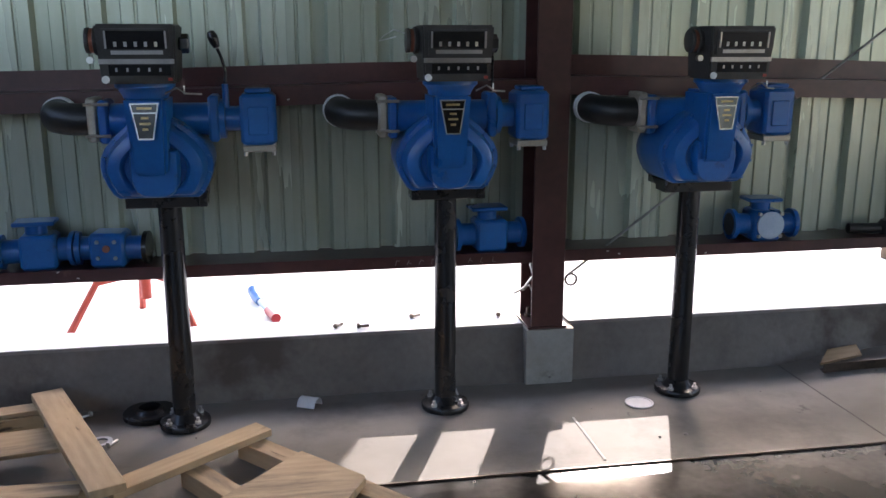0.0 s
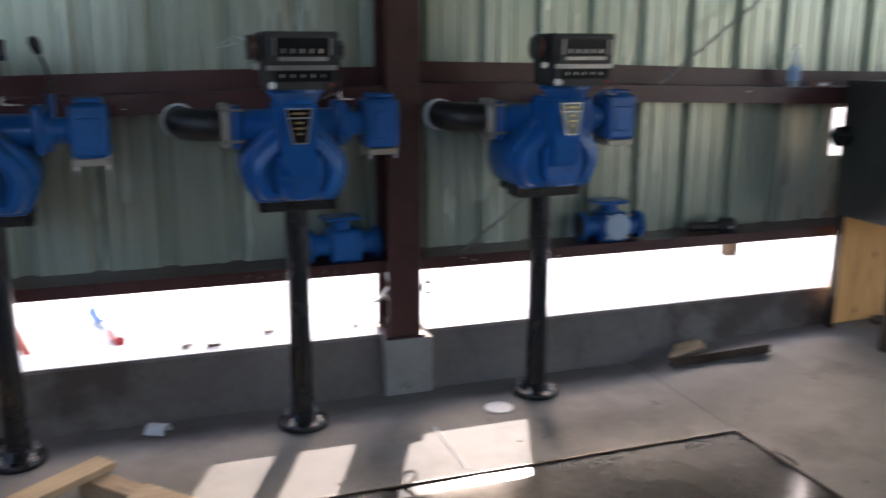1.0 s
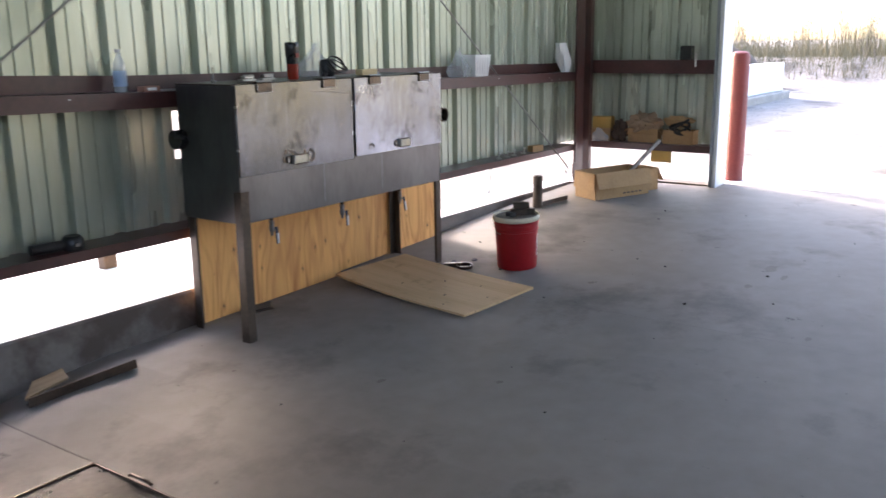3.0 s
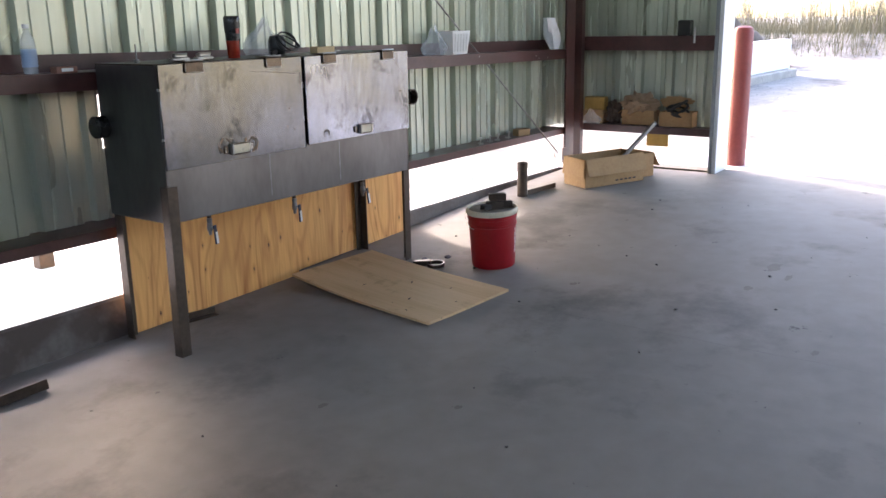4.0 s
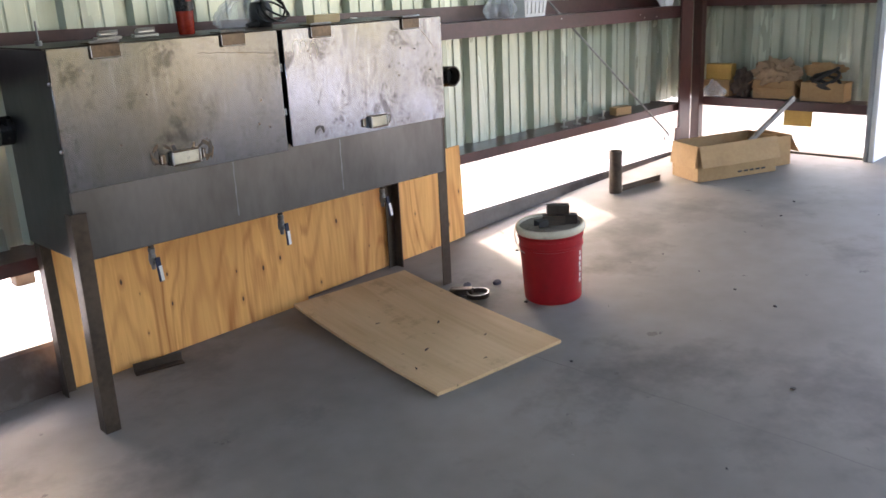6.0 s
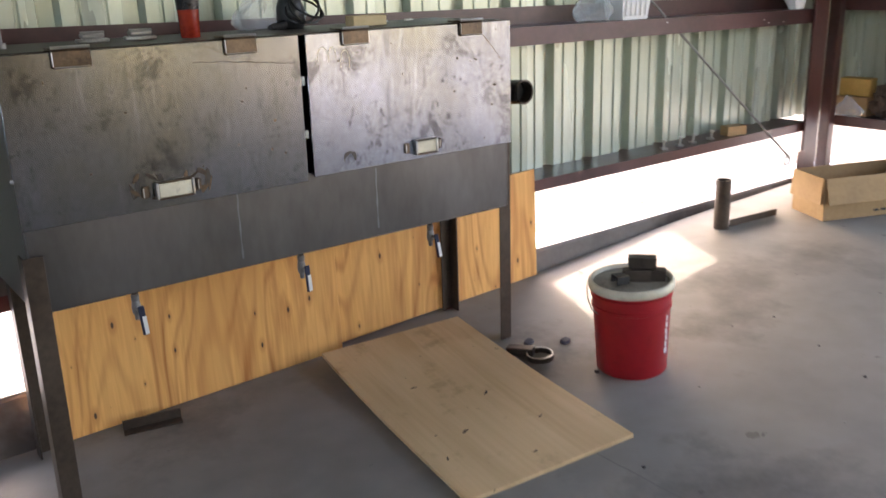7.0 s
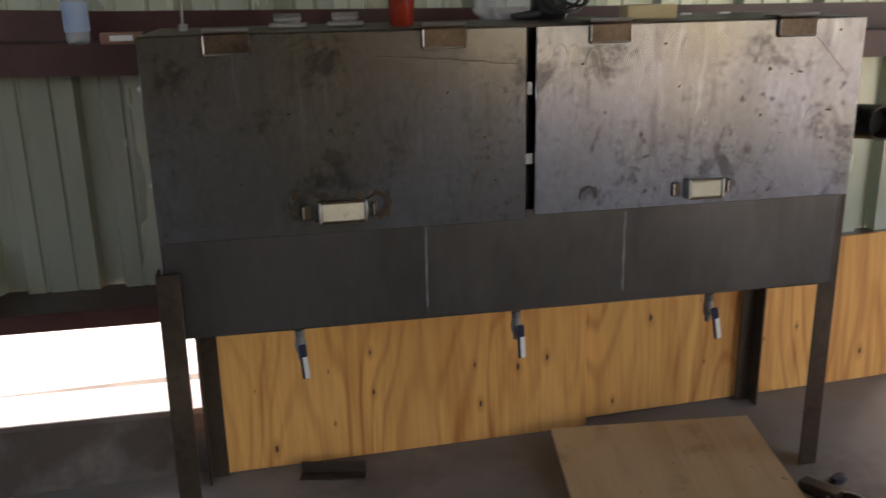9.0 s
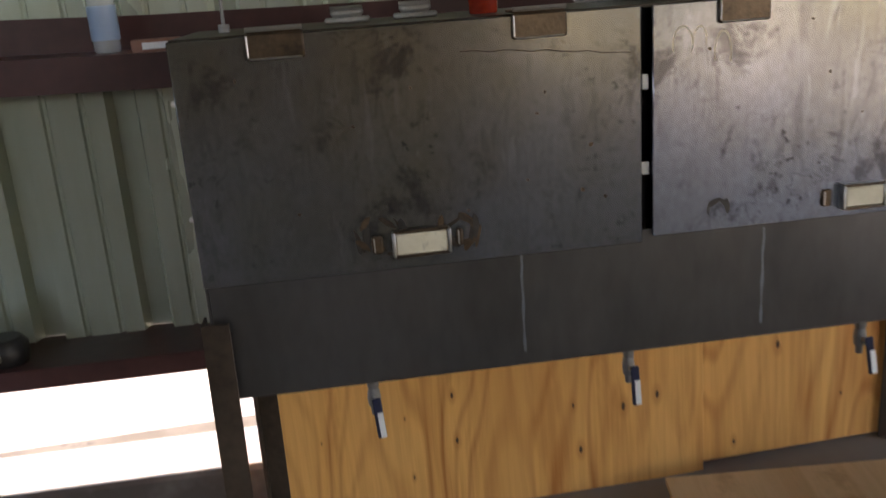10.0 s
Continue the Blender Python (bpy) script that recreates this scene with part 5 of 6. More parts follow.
for i in range(25):
    s_ = i / 24
    x, y = 5.03, 2.55 - 1.9 * s_
    x += 0.012 * noise.noise((i * 0.4, 0, 2))
    h = 0.0012 + 0.0012 * abs(noise.noise((i * 0.7, 3, 0)))
    pair_ = [bm.verts.new((x - h, y - h, floor_z(x) + 0.0012)), bm.verts.new((x + h, y + h, floor_z(x) + 0.0012))]
    if last:
        bm.faces.new((last[0], last[1], pair_[1], pair_[0]))
    last = pair_
fixed("floor_crack", bm, STAIN, "hairline crack in the slab", "crack")

# ---- outside under the wall ----
st = thing("pipe_stand", pose(-0.72, 4.62, 0.16), "orange-red steel tripod pipe stand on the apron", "pipe stand")
for a, reach in ((203, 0.39), (318, 0.36), (105, 0.27)):
    bm = B()
    c_, s_ = math.cos(radians(a)), math.sin(radians(a))
    tube(bm, [(0.03 * c_, 0.03 * s_, 0.27), (reach * 0.62 * c_, reach * 0.62 * s_, 0.245), (reach * c_, reach * s_, 0.0)], 0.019, 8)
    part("leg", bm, REDSTEEL, st)
bm = B()
tube(bm, [(0, 0, 0.13), (0, 0, 0.8)], 0.027, 12)
part("post", bm, REDSTEEL, st)
bm = B()
tube(bm, [(0.02, -0.05, 0.03), (0.06, -0.20, 0.03)], 0.026, 12)
gun = single("caulking_gun", bm, RED, pose(-0.12, 4.665, 0.16), "red and blue tube tool lying on the apron", "tool")
bm = B()
tube(bm, [(-0.03, 0.12, 0.03), (-0.06, 0.22, 0.035), (-0.075, 0.29, 0.05)], 0.024, 12, r_end=0.034)
part("head", bm, BLUE, gun, "blue head")
bm = B()
tube(bm, [(0.019, -0.048, 0.03), (-0.029, 0.118, 0.03)], 0.018, 12)
part("barrel", bm, PALE_BLUE, gun, "pale blue barrel")
for x, y, a in ((0.228, 3.98, 50), (0.335, 3.962, 8), (0.60, 4.07, 30), (1.02, 4.03, 70)):
    loose_bolt(x, y, 0.2812, a, LEGSTEEL, "dark bolt on the sunny curb")
bm = B()
bx(bm, -0.05, 0.05, -0.04, 0.04, 0.0, 0.095, 0.004)
single("timber_block", bm, DARKWOOD, pose(4.017, 5.185, 0.16), "brown timber block on the sunny apron", "timber")
bm = B()
tube(bm, [(0, 0, 0), (0.10, 0.03, 0.0), (0.17, 0.05, 0.08), (0.19, 0.06, 0.5)], 0.022, 10)
single("hose", bm, WHITE, pose(7.7, 4.5, 0.15), "pale hose hanging outside the wall", "hose")


# ---- steel tank on legs ----
tank = thing("steel_tank", pose(3.64, 3.38, 0), "long dark steel tank on legs with two hinged lids in front", "tank")
bm = B()
bx(bm, 0.0065, 1.757, 0.0, 0.006, 0.72, 0.985, 0.001)
part("front_panel", bm, MILL, tank, "blue-grey mill steel panel")
bm = B()
bx(bm, 0.0, 0.006, 0.0, 0.45, 0.72, 1.425, 0.001)
part("side_panel", bm, MILL, tank)
bm = B()
bx(bm, 1.757, 1.763, 0.0, 0.45, 0.72, 1.425, 0.001)
part("side_panel", bm, MILL, tank)
bm = B()
bx(bm, 0.006, 1.757, 0.444, 0.45, 0.72, 1.425)
part("back_panel", bm, MILL, tank)
bm = B()
bx(bm, 0.006, 1.757, 0.006, 0.444, 0.715, 0.722)
part("bottom", bm, MILL, tank)
bm = B()
bx(bm, 0.0, 1.763, 0.02, 0.45, 1.425, 1.432, 0.001)
part("top", bm, LEGSTEEL, tank, "dark steel top sheet")
bm = B()
bx(bm, 0.89, 0.905, 0.03, 0.44, 0.75, 1.42)
part("partition", bm, MILL, tank)
for x0, x1, z0 in ((0.0, 0.882, 0.962), (0.905, 1.772, 0.972)):
    bm = B()
    bx(bm, x0, x1, -0.012, -0.004, z0, 1.430, 0.002)
    left = x0 < 0.5
    d = part("lid", bm, LID_OLIVE if left else LID_GREY, tank, "tarnished steel lid with olive reflections in its colour and weld burns" if left else "grey sheet-steel lid with smudges")
    for hx in ((0.14, 0.63) if left else (1.035, 1.525)):
        bm = B()
        bx(bm, hx, hx + 0.105, -0.022, -0.012, 1.386, 1.434, 0.004)
        bx(bm, hx + 0.004, hx + 0.101, -0.020, 0.06, 1.434, 1.440, 0.002)
        hinge = part("hinge", bm, HINGE, d, "oily rust-brown hinge pocket")
        # the highlight along the hinge's lower edge, built as thin silver rods
        bm = B()
        tube(bm, [(hx + 0.006, -0.0215, 1.3885), (hx + 0.099, -0.0215, 1.3885)], 0.0022, 6)
        tube(bm, [(hx + 0.003, -0.0215, 1.392), (hx + 0.003, -0.0215, 1.43)], 0.0016, 6)
        part("worn_edge", bm, SILVER, hinge, "bright lower edge, a highlight built as silver rods")
        bm = B()
        tube(bm, [(hx + 0.002, -0.020, 1.441), (hx + 0.104, -0.020, 1.441)], 0.0045, 8)
        part("hinge_pin", bm, SILVER, hinge, "bright hinge pin")
    hx = 0.375 if left else 1.31
    bm = B()
    hw = 0.108 if left else 0.090
    bx(bm, hx + 0.003, hx + hw - 0.003, -0.030, -0.024, 0.994, 1.036, 0.003)
    h_ = part("handle", bm, CREAM, d, "cream plastic-covered handle")
    bm = B()
    for z_ in (0.988, 1.0365):
        bx(bm, hx, hx + hw, -0.029, -0.0122, z_, z_ + 0.0055, 0.001)
    part("edge", bm, HINGE, h_, "thin dark edge strips")
    for sx in (hx - 0.004, hx + hw - 0.0025):
        bm = B()
        bx(bm, sx, sx + 0.007, -0.033, -0.012, 0.990, 1.040, 0.002)
        part("bracket", bm, SILVER, h_, "slim steel bracket")
    for sx, sw_ in ((hx - 0.043, 0.022), (hx + hw + 0.016, 0.014)):
        bm = B()
        bx(bm, sx, sx + sw_, -0.019, -0.012, 0.998, 1.034, 0.004)
        lug = part("keeper", bm, HINGE, h_, "dark lug")
        bm = B()
        bx(bm, sx + 0.003, sx + 0.006, -0.021, -0.019, 1.002, 1.030)
        part("worn_edge", bm, SILVER, lug, "bright edge strip")
rm = random.Random(17)


def blot(x, z, w, h, mat_, name, label, y=-0.0128, turn=0.0):
    """An uneven flat mark on a lid."""
    bm_ = B()
    k_, n_ = rm.uniform(0, 9), 18
    ring = []
    for i_ in range(n_):
        a_ = 2 * math.pi * i_ / n_
        r_ = 1 + 0.35 * noise.noise((math.cos(a_) * 1.5 + k_, math.sin(a_) * 1.5, k_))
        u_, v_ = math.cos(a_) * r_ * w / 2, math.sin(a_) * r_ * h / 2
        ring.append(bm_.verts.new((x + u_ * math.cos(turn) - v_ * math.sin(turn), y, z + u_ * math.sin(turn) + v_ * math.cos(turn))))
    bm_.faces.new(ring)
    part(name, bm_, mat_, tank, label)


for cx in (0.352, 0.512):
    for k in range(14):
        a = rm.uniform(0, 6.28)
        q_ = rm.uniform(0.02, 0.05)
        blot(cx + q_ * math.cos(a), 1.03 + 0.8 * q_ * math.sin(a), rm.uniform(0.02, 0.055), rm.uniform(0.005, 0.014), (SCORCH, HINGE, SMOKE)[k % 3], "weld_burn", "brown weld burn", y=-0.0124 - 0.0001 * k, turn=a + 1.57 + rm.uniform(-0.4, 0.4))
for k in range(5):
    a = rm.uniform(0, 3.14)
    blot(1.043 + 0.02 * math.cos(a), 1.018 + 0.014 * math.sin(a), rm.uniform(0.02, 0.04), rm.uniform(0.006, 0.012), SMOKE, "weld_burn", "dark weld burn", y=-0.0124 - 0.0001 * k, turn=a + 1.57)
for k in range(22):
    lx = rm.choice((rm.uniform(0.05, 0.84), rm.uniform(0.95, 1.75)))
    blot(lx, rm.uniform(1.0, 1.40), rm.uniform(0.003, 0.009), rm.uniform(0.003, 0.008), HINGE, "rust_speck", "dark rust speck", turn=rm.uniform(-0.5, 0.5))
for x, z in ((1.60, 1.30), (1.515, 1.31), (1.70, 1.40), (1.69, 1.20)):
    blot(x, z, rm.uniform(0.008, 0.024), rm.uniform(0.004, 0.011), SCORCH, "rust_speck", "dark rust speck", turn=rm.uniform(-0.5, 0.5))
def stroke(pts, w, mat_, name, label, y=-0.0125):
    """A thin painted-on line along points in the lid's plane."""
    bm_ = B()
    last_ = None
    for i_, (x_, z_) in enumerate(pts):
        xa, za = pts[max(i_ - 1, 0)]
        xb, zb = pts[min(i_ + 1, len(pts) - 1)]
        d_ = Vector((xb - xa, zb - za)).normalized() * w * (0.55 + 0.45 * math.sin(math.pi * (i_ + 0.5) / len(pts)))
        now_ = (bm_.verts.new((x_ - d_.y, y, z_ + d_.x)), bm_.verts.new((x_ + d_.y, y, z_ - d_.x)))
        if last_:
            bm_.faces.new((last_[0], last_[1], now_[1], now_[0]))
        last_ = now_
    part(name, bm_, mat_, tank, label)


# dried loops of runoff under the hinge of the grey lid, a long scratch on the tarnished one
for cx, cz, rx_, rz_ in ((0.965, 1.352, 0.020, 0.034), (1.000, 1.358, 0.013, 0.026), (1.047, 1.330, 0.017, 0.042)):
    stroke([(cx + rx_ * math.cos(a_), cz + rz_ * math.sin(a_)) for a_ in (radians(q_) for q_ in range(-25, 206, 16))], 0.0017, RUNOFF, "runoff_loop", "pale dried loop of runoff")
stroke([(0.53 + 0.33 * q_ / 12, 1.372 - 0.028 * (q_ / 12) ** 1.4 + 0.002 * math.sin(q_ * 2.3)) for q_ in range(13)], 0.0012, SCORCH, "scratch", "thin brown scratch across the lid")
stroke([(1.62 + 0.10 * q_ / 9, 1.395 - 0.10 * (q_ / 9) ** 1.2) for q_ in range(10)], 0.0010, HINGE, "scratch", "thin dark scratch on the lid")
for hx in (0.0, 0.006):
    for z in (1.10, 1.32):
        if hx == 0:
            bm = B()
            tube(bm, [(-0.004, 0.0, z), (0.004, -0.008, z)], 0.006, 8)
            part("rivet", bm, SILVER, tank, "bright weld dot")
bm = B()
bx(bm, 0.884, 0.902, 0.002, 0.006, 1.10, 1.125)
part("gap_tab", bm, WHITE, tank, "pale tab inside the gap")
bm = B()
bx(bm, 0.888, 0.90, 0.0, 0.004, 1.27, 1.30)
part("gap_tab", bm, WHITE, tank, "pale tab inside the gap")
for x, zt in ((0.63, 0.963), (1.15, 0.963)):
    bm = B()
    n = 10
    va = [bm.verts.new((x - 0.0025 + 0.0015 * math.sin(k * 2.1), -0.0015, zt - k * 0.024)) for k in range(n)]
    vb = [bm.verts.new((x + 0.0025 + 0.0015 * math.sin(k * 1.7), -0.0015, zt - k * 0.024)) for k in range(n)]
    for k in range(n - 1):
        bm.faces.new((va[k], vb[k], vb[k + 1], va[k + 1]))
    part("drip_mark", bm, DRIP, tank, "pale dried drip")


def tank_leg(x, y, z_top, sx, sy, lean=0.0):
    """An angle-iron leg: two thin plates meeting at a corner."""
    zb = floor_z(3.64 + x)
    bm = B()
    bx(bm, min(x, x + sx * 0.055), max(x, x + sx * 0.055), y, y + sy * 0.006, zb, z_top, 0.001)
    bx(bm, min(x, x + sx * 0.006), max(x, x + sx * 0.006), min(y + sy * 0.006, y + sy * 0.055), max(y + sy * 0.006, y + sy * 0.055), zb, z_top, 0.001)
    for v in bm.verts:
        v.co.x += lean * (z_top - v.co.z)
    part("leg", bm, LEGSTEEL, tank, "brown angle-iron leg")


tank_leg(-0.016, -0.022, 0.89, 1, 1, -0.008)
tank_leg(1.787, 0.012, 0.985, -1, 1)
tank_leg(0.010, 0.445, 0.74, 1, -1)
tank_leg(1.812, 0.445, 0.74, -1, -1)
for k, x in enumerate((0.308, 0.892, 1.458)):
    bm = B()
    tube(bm, [(x, 0.11, 0.715), (x, 0.11, 0.678)], 0.011, 12)
    v_ = part("drain_valve", bm, LEGSTEEL, tank, "small drain valve under the tank")
    bm = B()
    lathe(bm, [(0.0, 0.592), (0.008, 0.592), (0.009, 0.61), (0.013, 0.614), (0.015, 0.632), (0.013, 0.65), (0.011, 0.655), (0.013, 0.66), (0.013, 0.674), (0.0, 0.678)], 10, pose(x, 0.11, 0))
    part("valve_body", bm, ROD, v_, "dull steel valve body")
    bm = B()
    tube(bm, [(x, 0.10, 0.632), (x, 0.082, 0.632)], 0.006, 8)
    part("stem", bm, SILVER, v_)
    bm = B()
    bx(bm, -0.010, 0.010, -0.004, 0.004, -0.085, 0.012, 0.003)
    hd = part("lever", bm, surf("navy_grip", (0.006, 0.009, 0.03), (0.015, 0.022, 0.06), 9, 0.4) if k == 0 else bpy.data.materials["navy_grip"], v_, "dark blue lever grip")
    hd.matrix_basis = pose(x + 0.004, 0.078, 0.632, 0, (-4, -3, -10)[k], 0)
    bm = B()
    bx(bm, -0.003, 0.0095, -0.0052, -0.004, -0.082, -0.022)
    part("sticker", bm, WHITE, hd, "white sticker")
bm = B()
tube(bm, [(1.763, 0.15, 1.14), (1.83, 0.15, 1.14), (1.865, 0.138, 1.141), (1.89, 0.11, 1.143), (1.90, 0.08, 1.144), (1.904, 0.055, 1.145)], 0.048, 28, caps=False)
ell = part("outlet_elbow", bm, BLACK, tank, "black pipe elbow")
bm = B()
lathe(bm, [(0.040, -0.06), (0.043, 0.0), (0.0485, 0.0), (0.0485, -0.006)], 28, pose(1.904, 0.0545, 1.145, 90, 0, 0))
part("rim", bm, LEGSTEEL, ell, "worn steel rim")
# dark disc inside the elbow stands in for its inner shade
bm = B()
lathe(bm, [(0.0, -0.05), (0.041, -0.05)], 28, pose(1.904, 0.0545, 1.145, 90, 0, 0))
part("bore", bm, DARKBIT, ell, "dark disc for the shade inside the pipe")
bm = B()
lathe(bm, [(0.0, 0.0), (0.052, 0.0), (0.052, 0.05), (0.0, 0.05)], 28, pose(-0.002, 0.425, 1.14, 0, -90, 0))
part("inlet_pipe", bm, BLACK, tank, "black pipe stub")


# ---- plywood ----
def ply(x0, x1, z0, z1, y, skew, label):
    bm = B()
    bx(bm, 0, x1 - x0, 0, 0.012, 0, z1 - z0, 0.001)
    o = single("plywood_sheet", bm, PLY, pose(x0, y, z0, 0, 0, 0) @ pose(0, 0, 0, 0, skew, 0), label, "plywood", "plywood sheets")


ply(3.70, 4.868, 0.086, 0.70, 3.826, -1.2, "upright golden pine plywood sheet behind the tank legs")
ply(4.72, 6.0, 0.128, 0.662, 3.8405, -2.0, "upright golden pine plywood sheet leaning on the girt")
def warped_board():
    """A thin worn board on the rising slab; its far end curls up towards the tank."""
    m = pose(4.555, 2.615, floor_z(4.555), 0, 0, -8.3)
    w, length, nu, nv = 0.632, 1.135, 8, 16
    bm = B()
    top, low = [], []
    for i in range(nu + 1):
        for j in range(nv + 1):
            u, v_ = i / nu, j / nv
            p = m @ Vector((u * w, v_ * length, 0))
            lift = (0.040 - 0.014 * u) * max(0.0, (v_ - 0.25) / 0.75) ** 2 + 0.003
            z = floor_z(p.x) - floor_z(4.555) + lift
            top.append(bm.verts.new((u * w, v_ * length, z + 0.014)))
            low.append(bm.verts.new((u * w, v_ * length, z)))
    at_ = lambda i, j: i * (nv + 1) + j
    for i in range(nu):
        for j in range(nv):
            q = (at_(i, j), at_(i + 1, j), at_(i + 1, j + 1), at_(i, j + 1))
            bm.faces.new([top[k] for k in q])
            bm.faces.new([low[k] for k in reversed(q)])
    rim = [at_(i, 0) for i in range(nu + 1)] + [at_(nu, j) for j in range(1, nv + 1)] + [at_(i, nv) for i in range(nu - 1, -1, -1)] + [at_(0, j) for j in range(nv - 1, 0, -1)]
    for k, l_ in zip(rim, rim[1:] + rim[:1]):
        bm.faces.new((low[k], low[l_], top[l_], top[k]))
    board_ = single("plywood_board", bm, PLYFLOOR, m, "worn plywood board curling up at one end on the slab", "plywood")
    for u, v_, turn, long_ in ((0.31, 0.30, 20, 0.034), (0.62, 0.46, 35, 0.030), (0.10, 0.20, 60, 0.022), (0.16, 0.33, 10, 0.012), (0.30, 0.62, -10, 0.024), (0.72, 0.24, 15, 0.020), (0.50, 0.09, 5, 0.018)):
        p = m @ Vector((u * w, v_ * length, 0))
        z = floor_z(p.x) - floor_z(4.555) + (0.040 - 0.014 * u) * max(0.0, (v_ - 0.25) / 0.75) ** 2 + 0.0176
        g_ = B()
        slab(g_, [(long_ / 2 * math.cos(t) * (1 + 0.35 * math.sin(3 * t + u * 9)), long_ / 6 * math.sin(t) * (1 + 0.3 * math.sin(2 * t))) for t in (2 * math.pi * k / 12 for k in range(12))], -0.001, 0.0004, pose(u * w, v_ * length, z, 0, 0, turn))
        part("gouge", g_, DARKWOOD, board_, "dark splintered gouge")


warped_board()

# ---- bucket ----
bk = thing("bucket", pose(5.575, 2.872, floor_z(5.575), 0, -tilt(5.575), 0), "red plastic bucket with a dirty cream lid", "bucket")
bm = B()
lathe(bm, [(0.0, 0.0), (0.126, 0.0), (0.131, 0.006), (0.142, 0.255), (0.148, 0.258), (0.148, 0.268), (0.143, 0.27), (0.145, 0.30), (0.150, 0.302), (0.150, 0.312), (0.145, 0.314), (0.147, 0.33), (0.0, 0.33)], 44)
part("pail", bm, RED, bk)
bm = B()
lathe(bm, [(0.147, 0.326), (0.154, 0.326), (0.157, 0.331), (0.157, 0.350), (0.153, 0.357), (0.147, 0.359), (0.142, 0.357), (0.1395, 0.345), (0.147, 0.343), (0.147, 0.326)], 44)
part("lid_rim", bm, CREAM, bk, "cream plastic lid rim")
bm = B()
lathe(bm, [(0.0, 0.346), (0.1395, 0.346), (0.1395, 0.336), (0.0, 0.336)], 44)
part("lid_top", bm, LIDDIRT, bk, "dirty grey lid top")
bm = B()
tube(bm, [(r_ * math.cos(radians(a_)), r_ * math.sin(radians(a_)), z_) for a_, r_, z_ in ((45, 0.158, 0.335), (70, 0.160, 0.347), (100, 0.163, 0.345), (125, 0.164, 0.325), (142, 0.162, 0.285), (155, 0.156, 0.255), (164, 0.146, 0.245))], 0.0024, 6)
part("bail", bm, SILVER, bk, "thin wire bail")
for k in range(6):
    bm = B()
    ang = radians(-46)
    bx(bm, 0.0, 0.001, -0.010 + 0.003 * (k % 3), 0.010 - 0.004 * (k % 2), 0.085 + k * 0.026, 0.105 + k * 0.026)
    o = part("print_bar", bm, WHITE, bk, "white printed bar")
    o.matrix_basis = pose(0, 0, 0, 0, 0, -76) @ pose(0.1352 + 0.0011 * k, 0, 0)
top = floor_z(5.575) + 0.3475
for i, (dx, dy, dz, rz) in enumerate(((-0.02, 0.0, 0.0, -48), (0.025, -0.035, 0.0, -50), (0.01, 0.0, 0.043, -47), (-0.085, 0.02, 0.0, -20))):
    bm = B()
    w_, h_ = (0.10, 0.042) if i < 3 else (0.05, 0.03)
    bx(bm, -w_ / 2, w_ / 2, -0.024, -0.019, 0, h_, 0.001)
    bx(bm, -w_ / 2, w_ / 2, 0.019, 0.024, 0, h_, 0.001)
    bx(bm, -w_ / 2, w_ / 2, -0.019, 0.019, h_ - 0.005, h_)
    single("steel_clip", bm, LEGSTEEL if i != 3 else DARKBIT, pose(5.59 + dx, 2.86 + dy, top + dz, 0, 0, rz), "brown steel channel offcut on the bucket lid", "clip", "channel offcuts on the bucket")
bm = B()
lathe(bm, [(0.046, 0.0), (0.055, 0.0), (0.055, 0.02), (0.046, 0.02), (0.046, 0.0)], 28)
ring = single("steel_ring", bm, LEGSTEEL, pose(5.375, 3.165, floor_z(5.375), 0, -tilt(5.375), 0), "dark steel ring with a bright rim on the slab", "ring")
bm = B()
lathe(bm, [(0.0485, 0.0202), (0.0535, 0.0202), (0.0535, 0.0222), (0.0485, 0.0222), (0.0485, 0.0202)], 28)
part("rim", bm, SILVER, ring, "bright machined rim")
bm = B()
bx(bm, -0.055, 0.055, -0.022, 0.022, 0, 0.032, 0.003)
single("steel_offcut", bm, LEGSTEEL, pose(5.345, 3.245, floor_z(5.345), 0, -tilt(5.33), -60), "dark steel offcut beside the ring", "offcut")
for x, y in ((5.44, 3.30), (5.55, 3.20)):
    bm = B()
    lathe(bm, [(0.0, 0.0), (0.03, 0.0), (0.022, 0.009), (0.0, 0.011)], 9, Matrix.Diagonal((1.2, 0.7, 1, 1)))
    single("glove_scrap", bm, surf("blue_scrap", (0.018, 0.018, 0.028), (0.04, 0.042, 0.06), 20, 0.8), pose(x, y, floor_z(x), 0, 0, 30), "crumpled dark blue scrap on the slab", "scrap")
bm = B()
bx(bm, -0.10, 0.10, -0.022, 0.022, 0, 0.006, 0.001)
bx(bm, -0.10, 0.10, 0.016, 0.022, 0.006, 0.04, 0.001)
single("angle_offcut", bm, LEGSTEEL, pose(4.02, 3.73, floor_z(4.02), 0, -tilt(4.02), -14), "short dark angle-iron offcut under the tank", "angle iron")

# ---- far corner: pipe, boxes, clutter on the girts ----
pp = thing("steel_pipe", pose(7.15, 3.60, floor_z(7.15)), "brown steel pipe standing upright with an angle foot", "pipe")
bm = B()
lathe(bm, [(0.034, 0.0), (0.041, 0.0), (0.041, 0.27), (0.034, 0.27), (0.034, 0.0)], 24)
part("pipe", bm, LEGSTEEL, pp)
bm = B()
bx(bm, 0.042, 0.40, -0.025, -0.02, 0.002, 0.04, 0.001)
bx(bm, 0.042, 0.40, -0.02, 0.02, 0.002, 0.007)
part("foot", bm, LEGSTEEL, pp).matrix_basis = pose(0, 0, 0.004, 0, -tilt(7.4), -9)


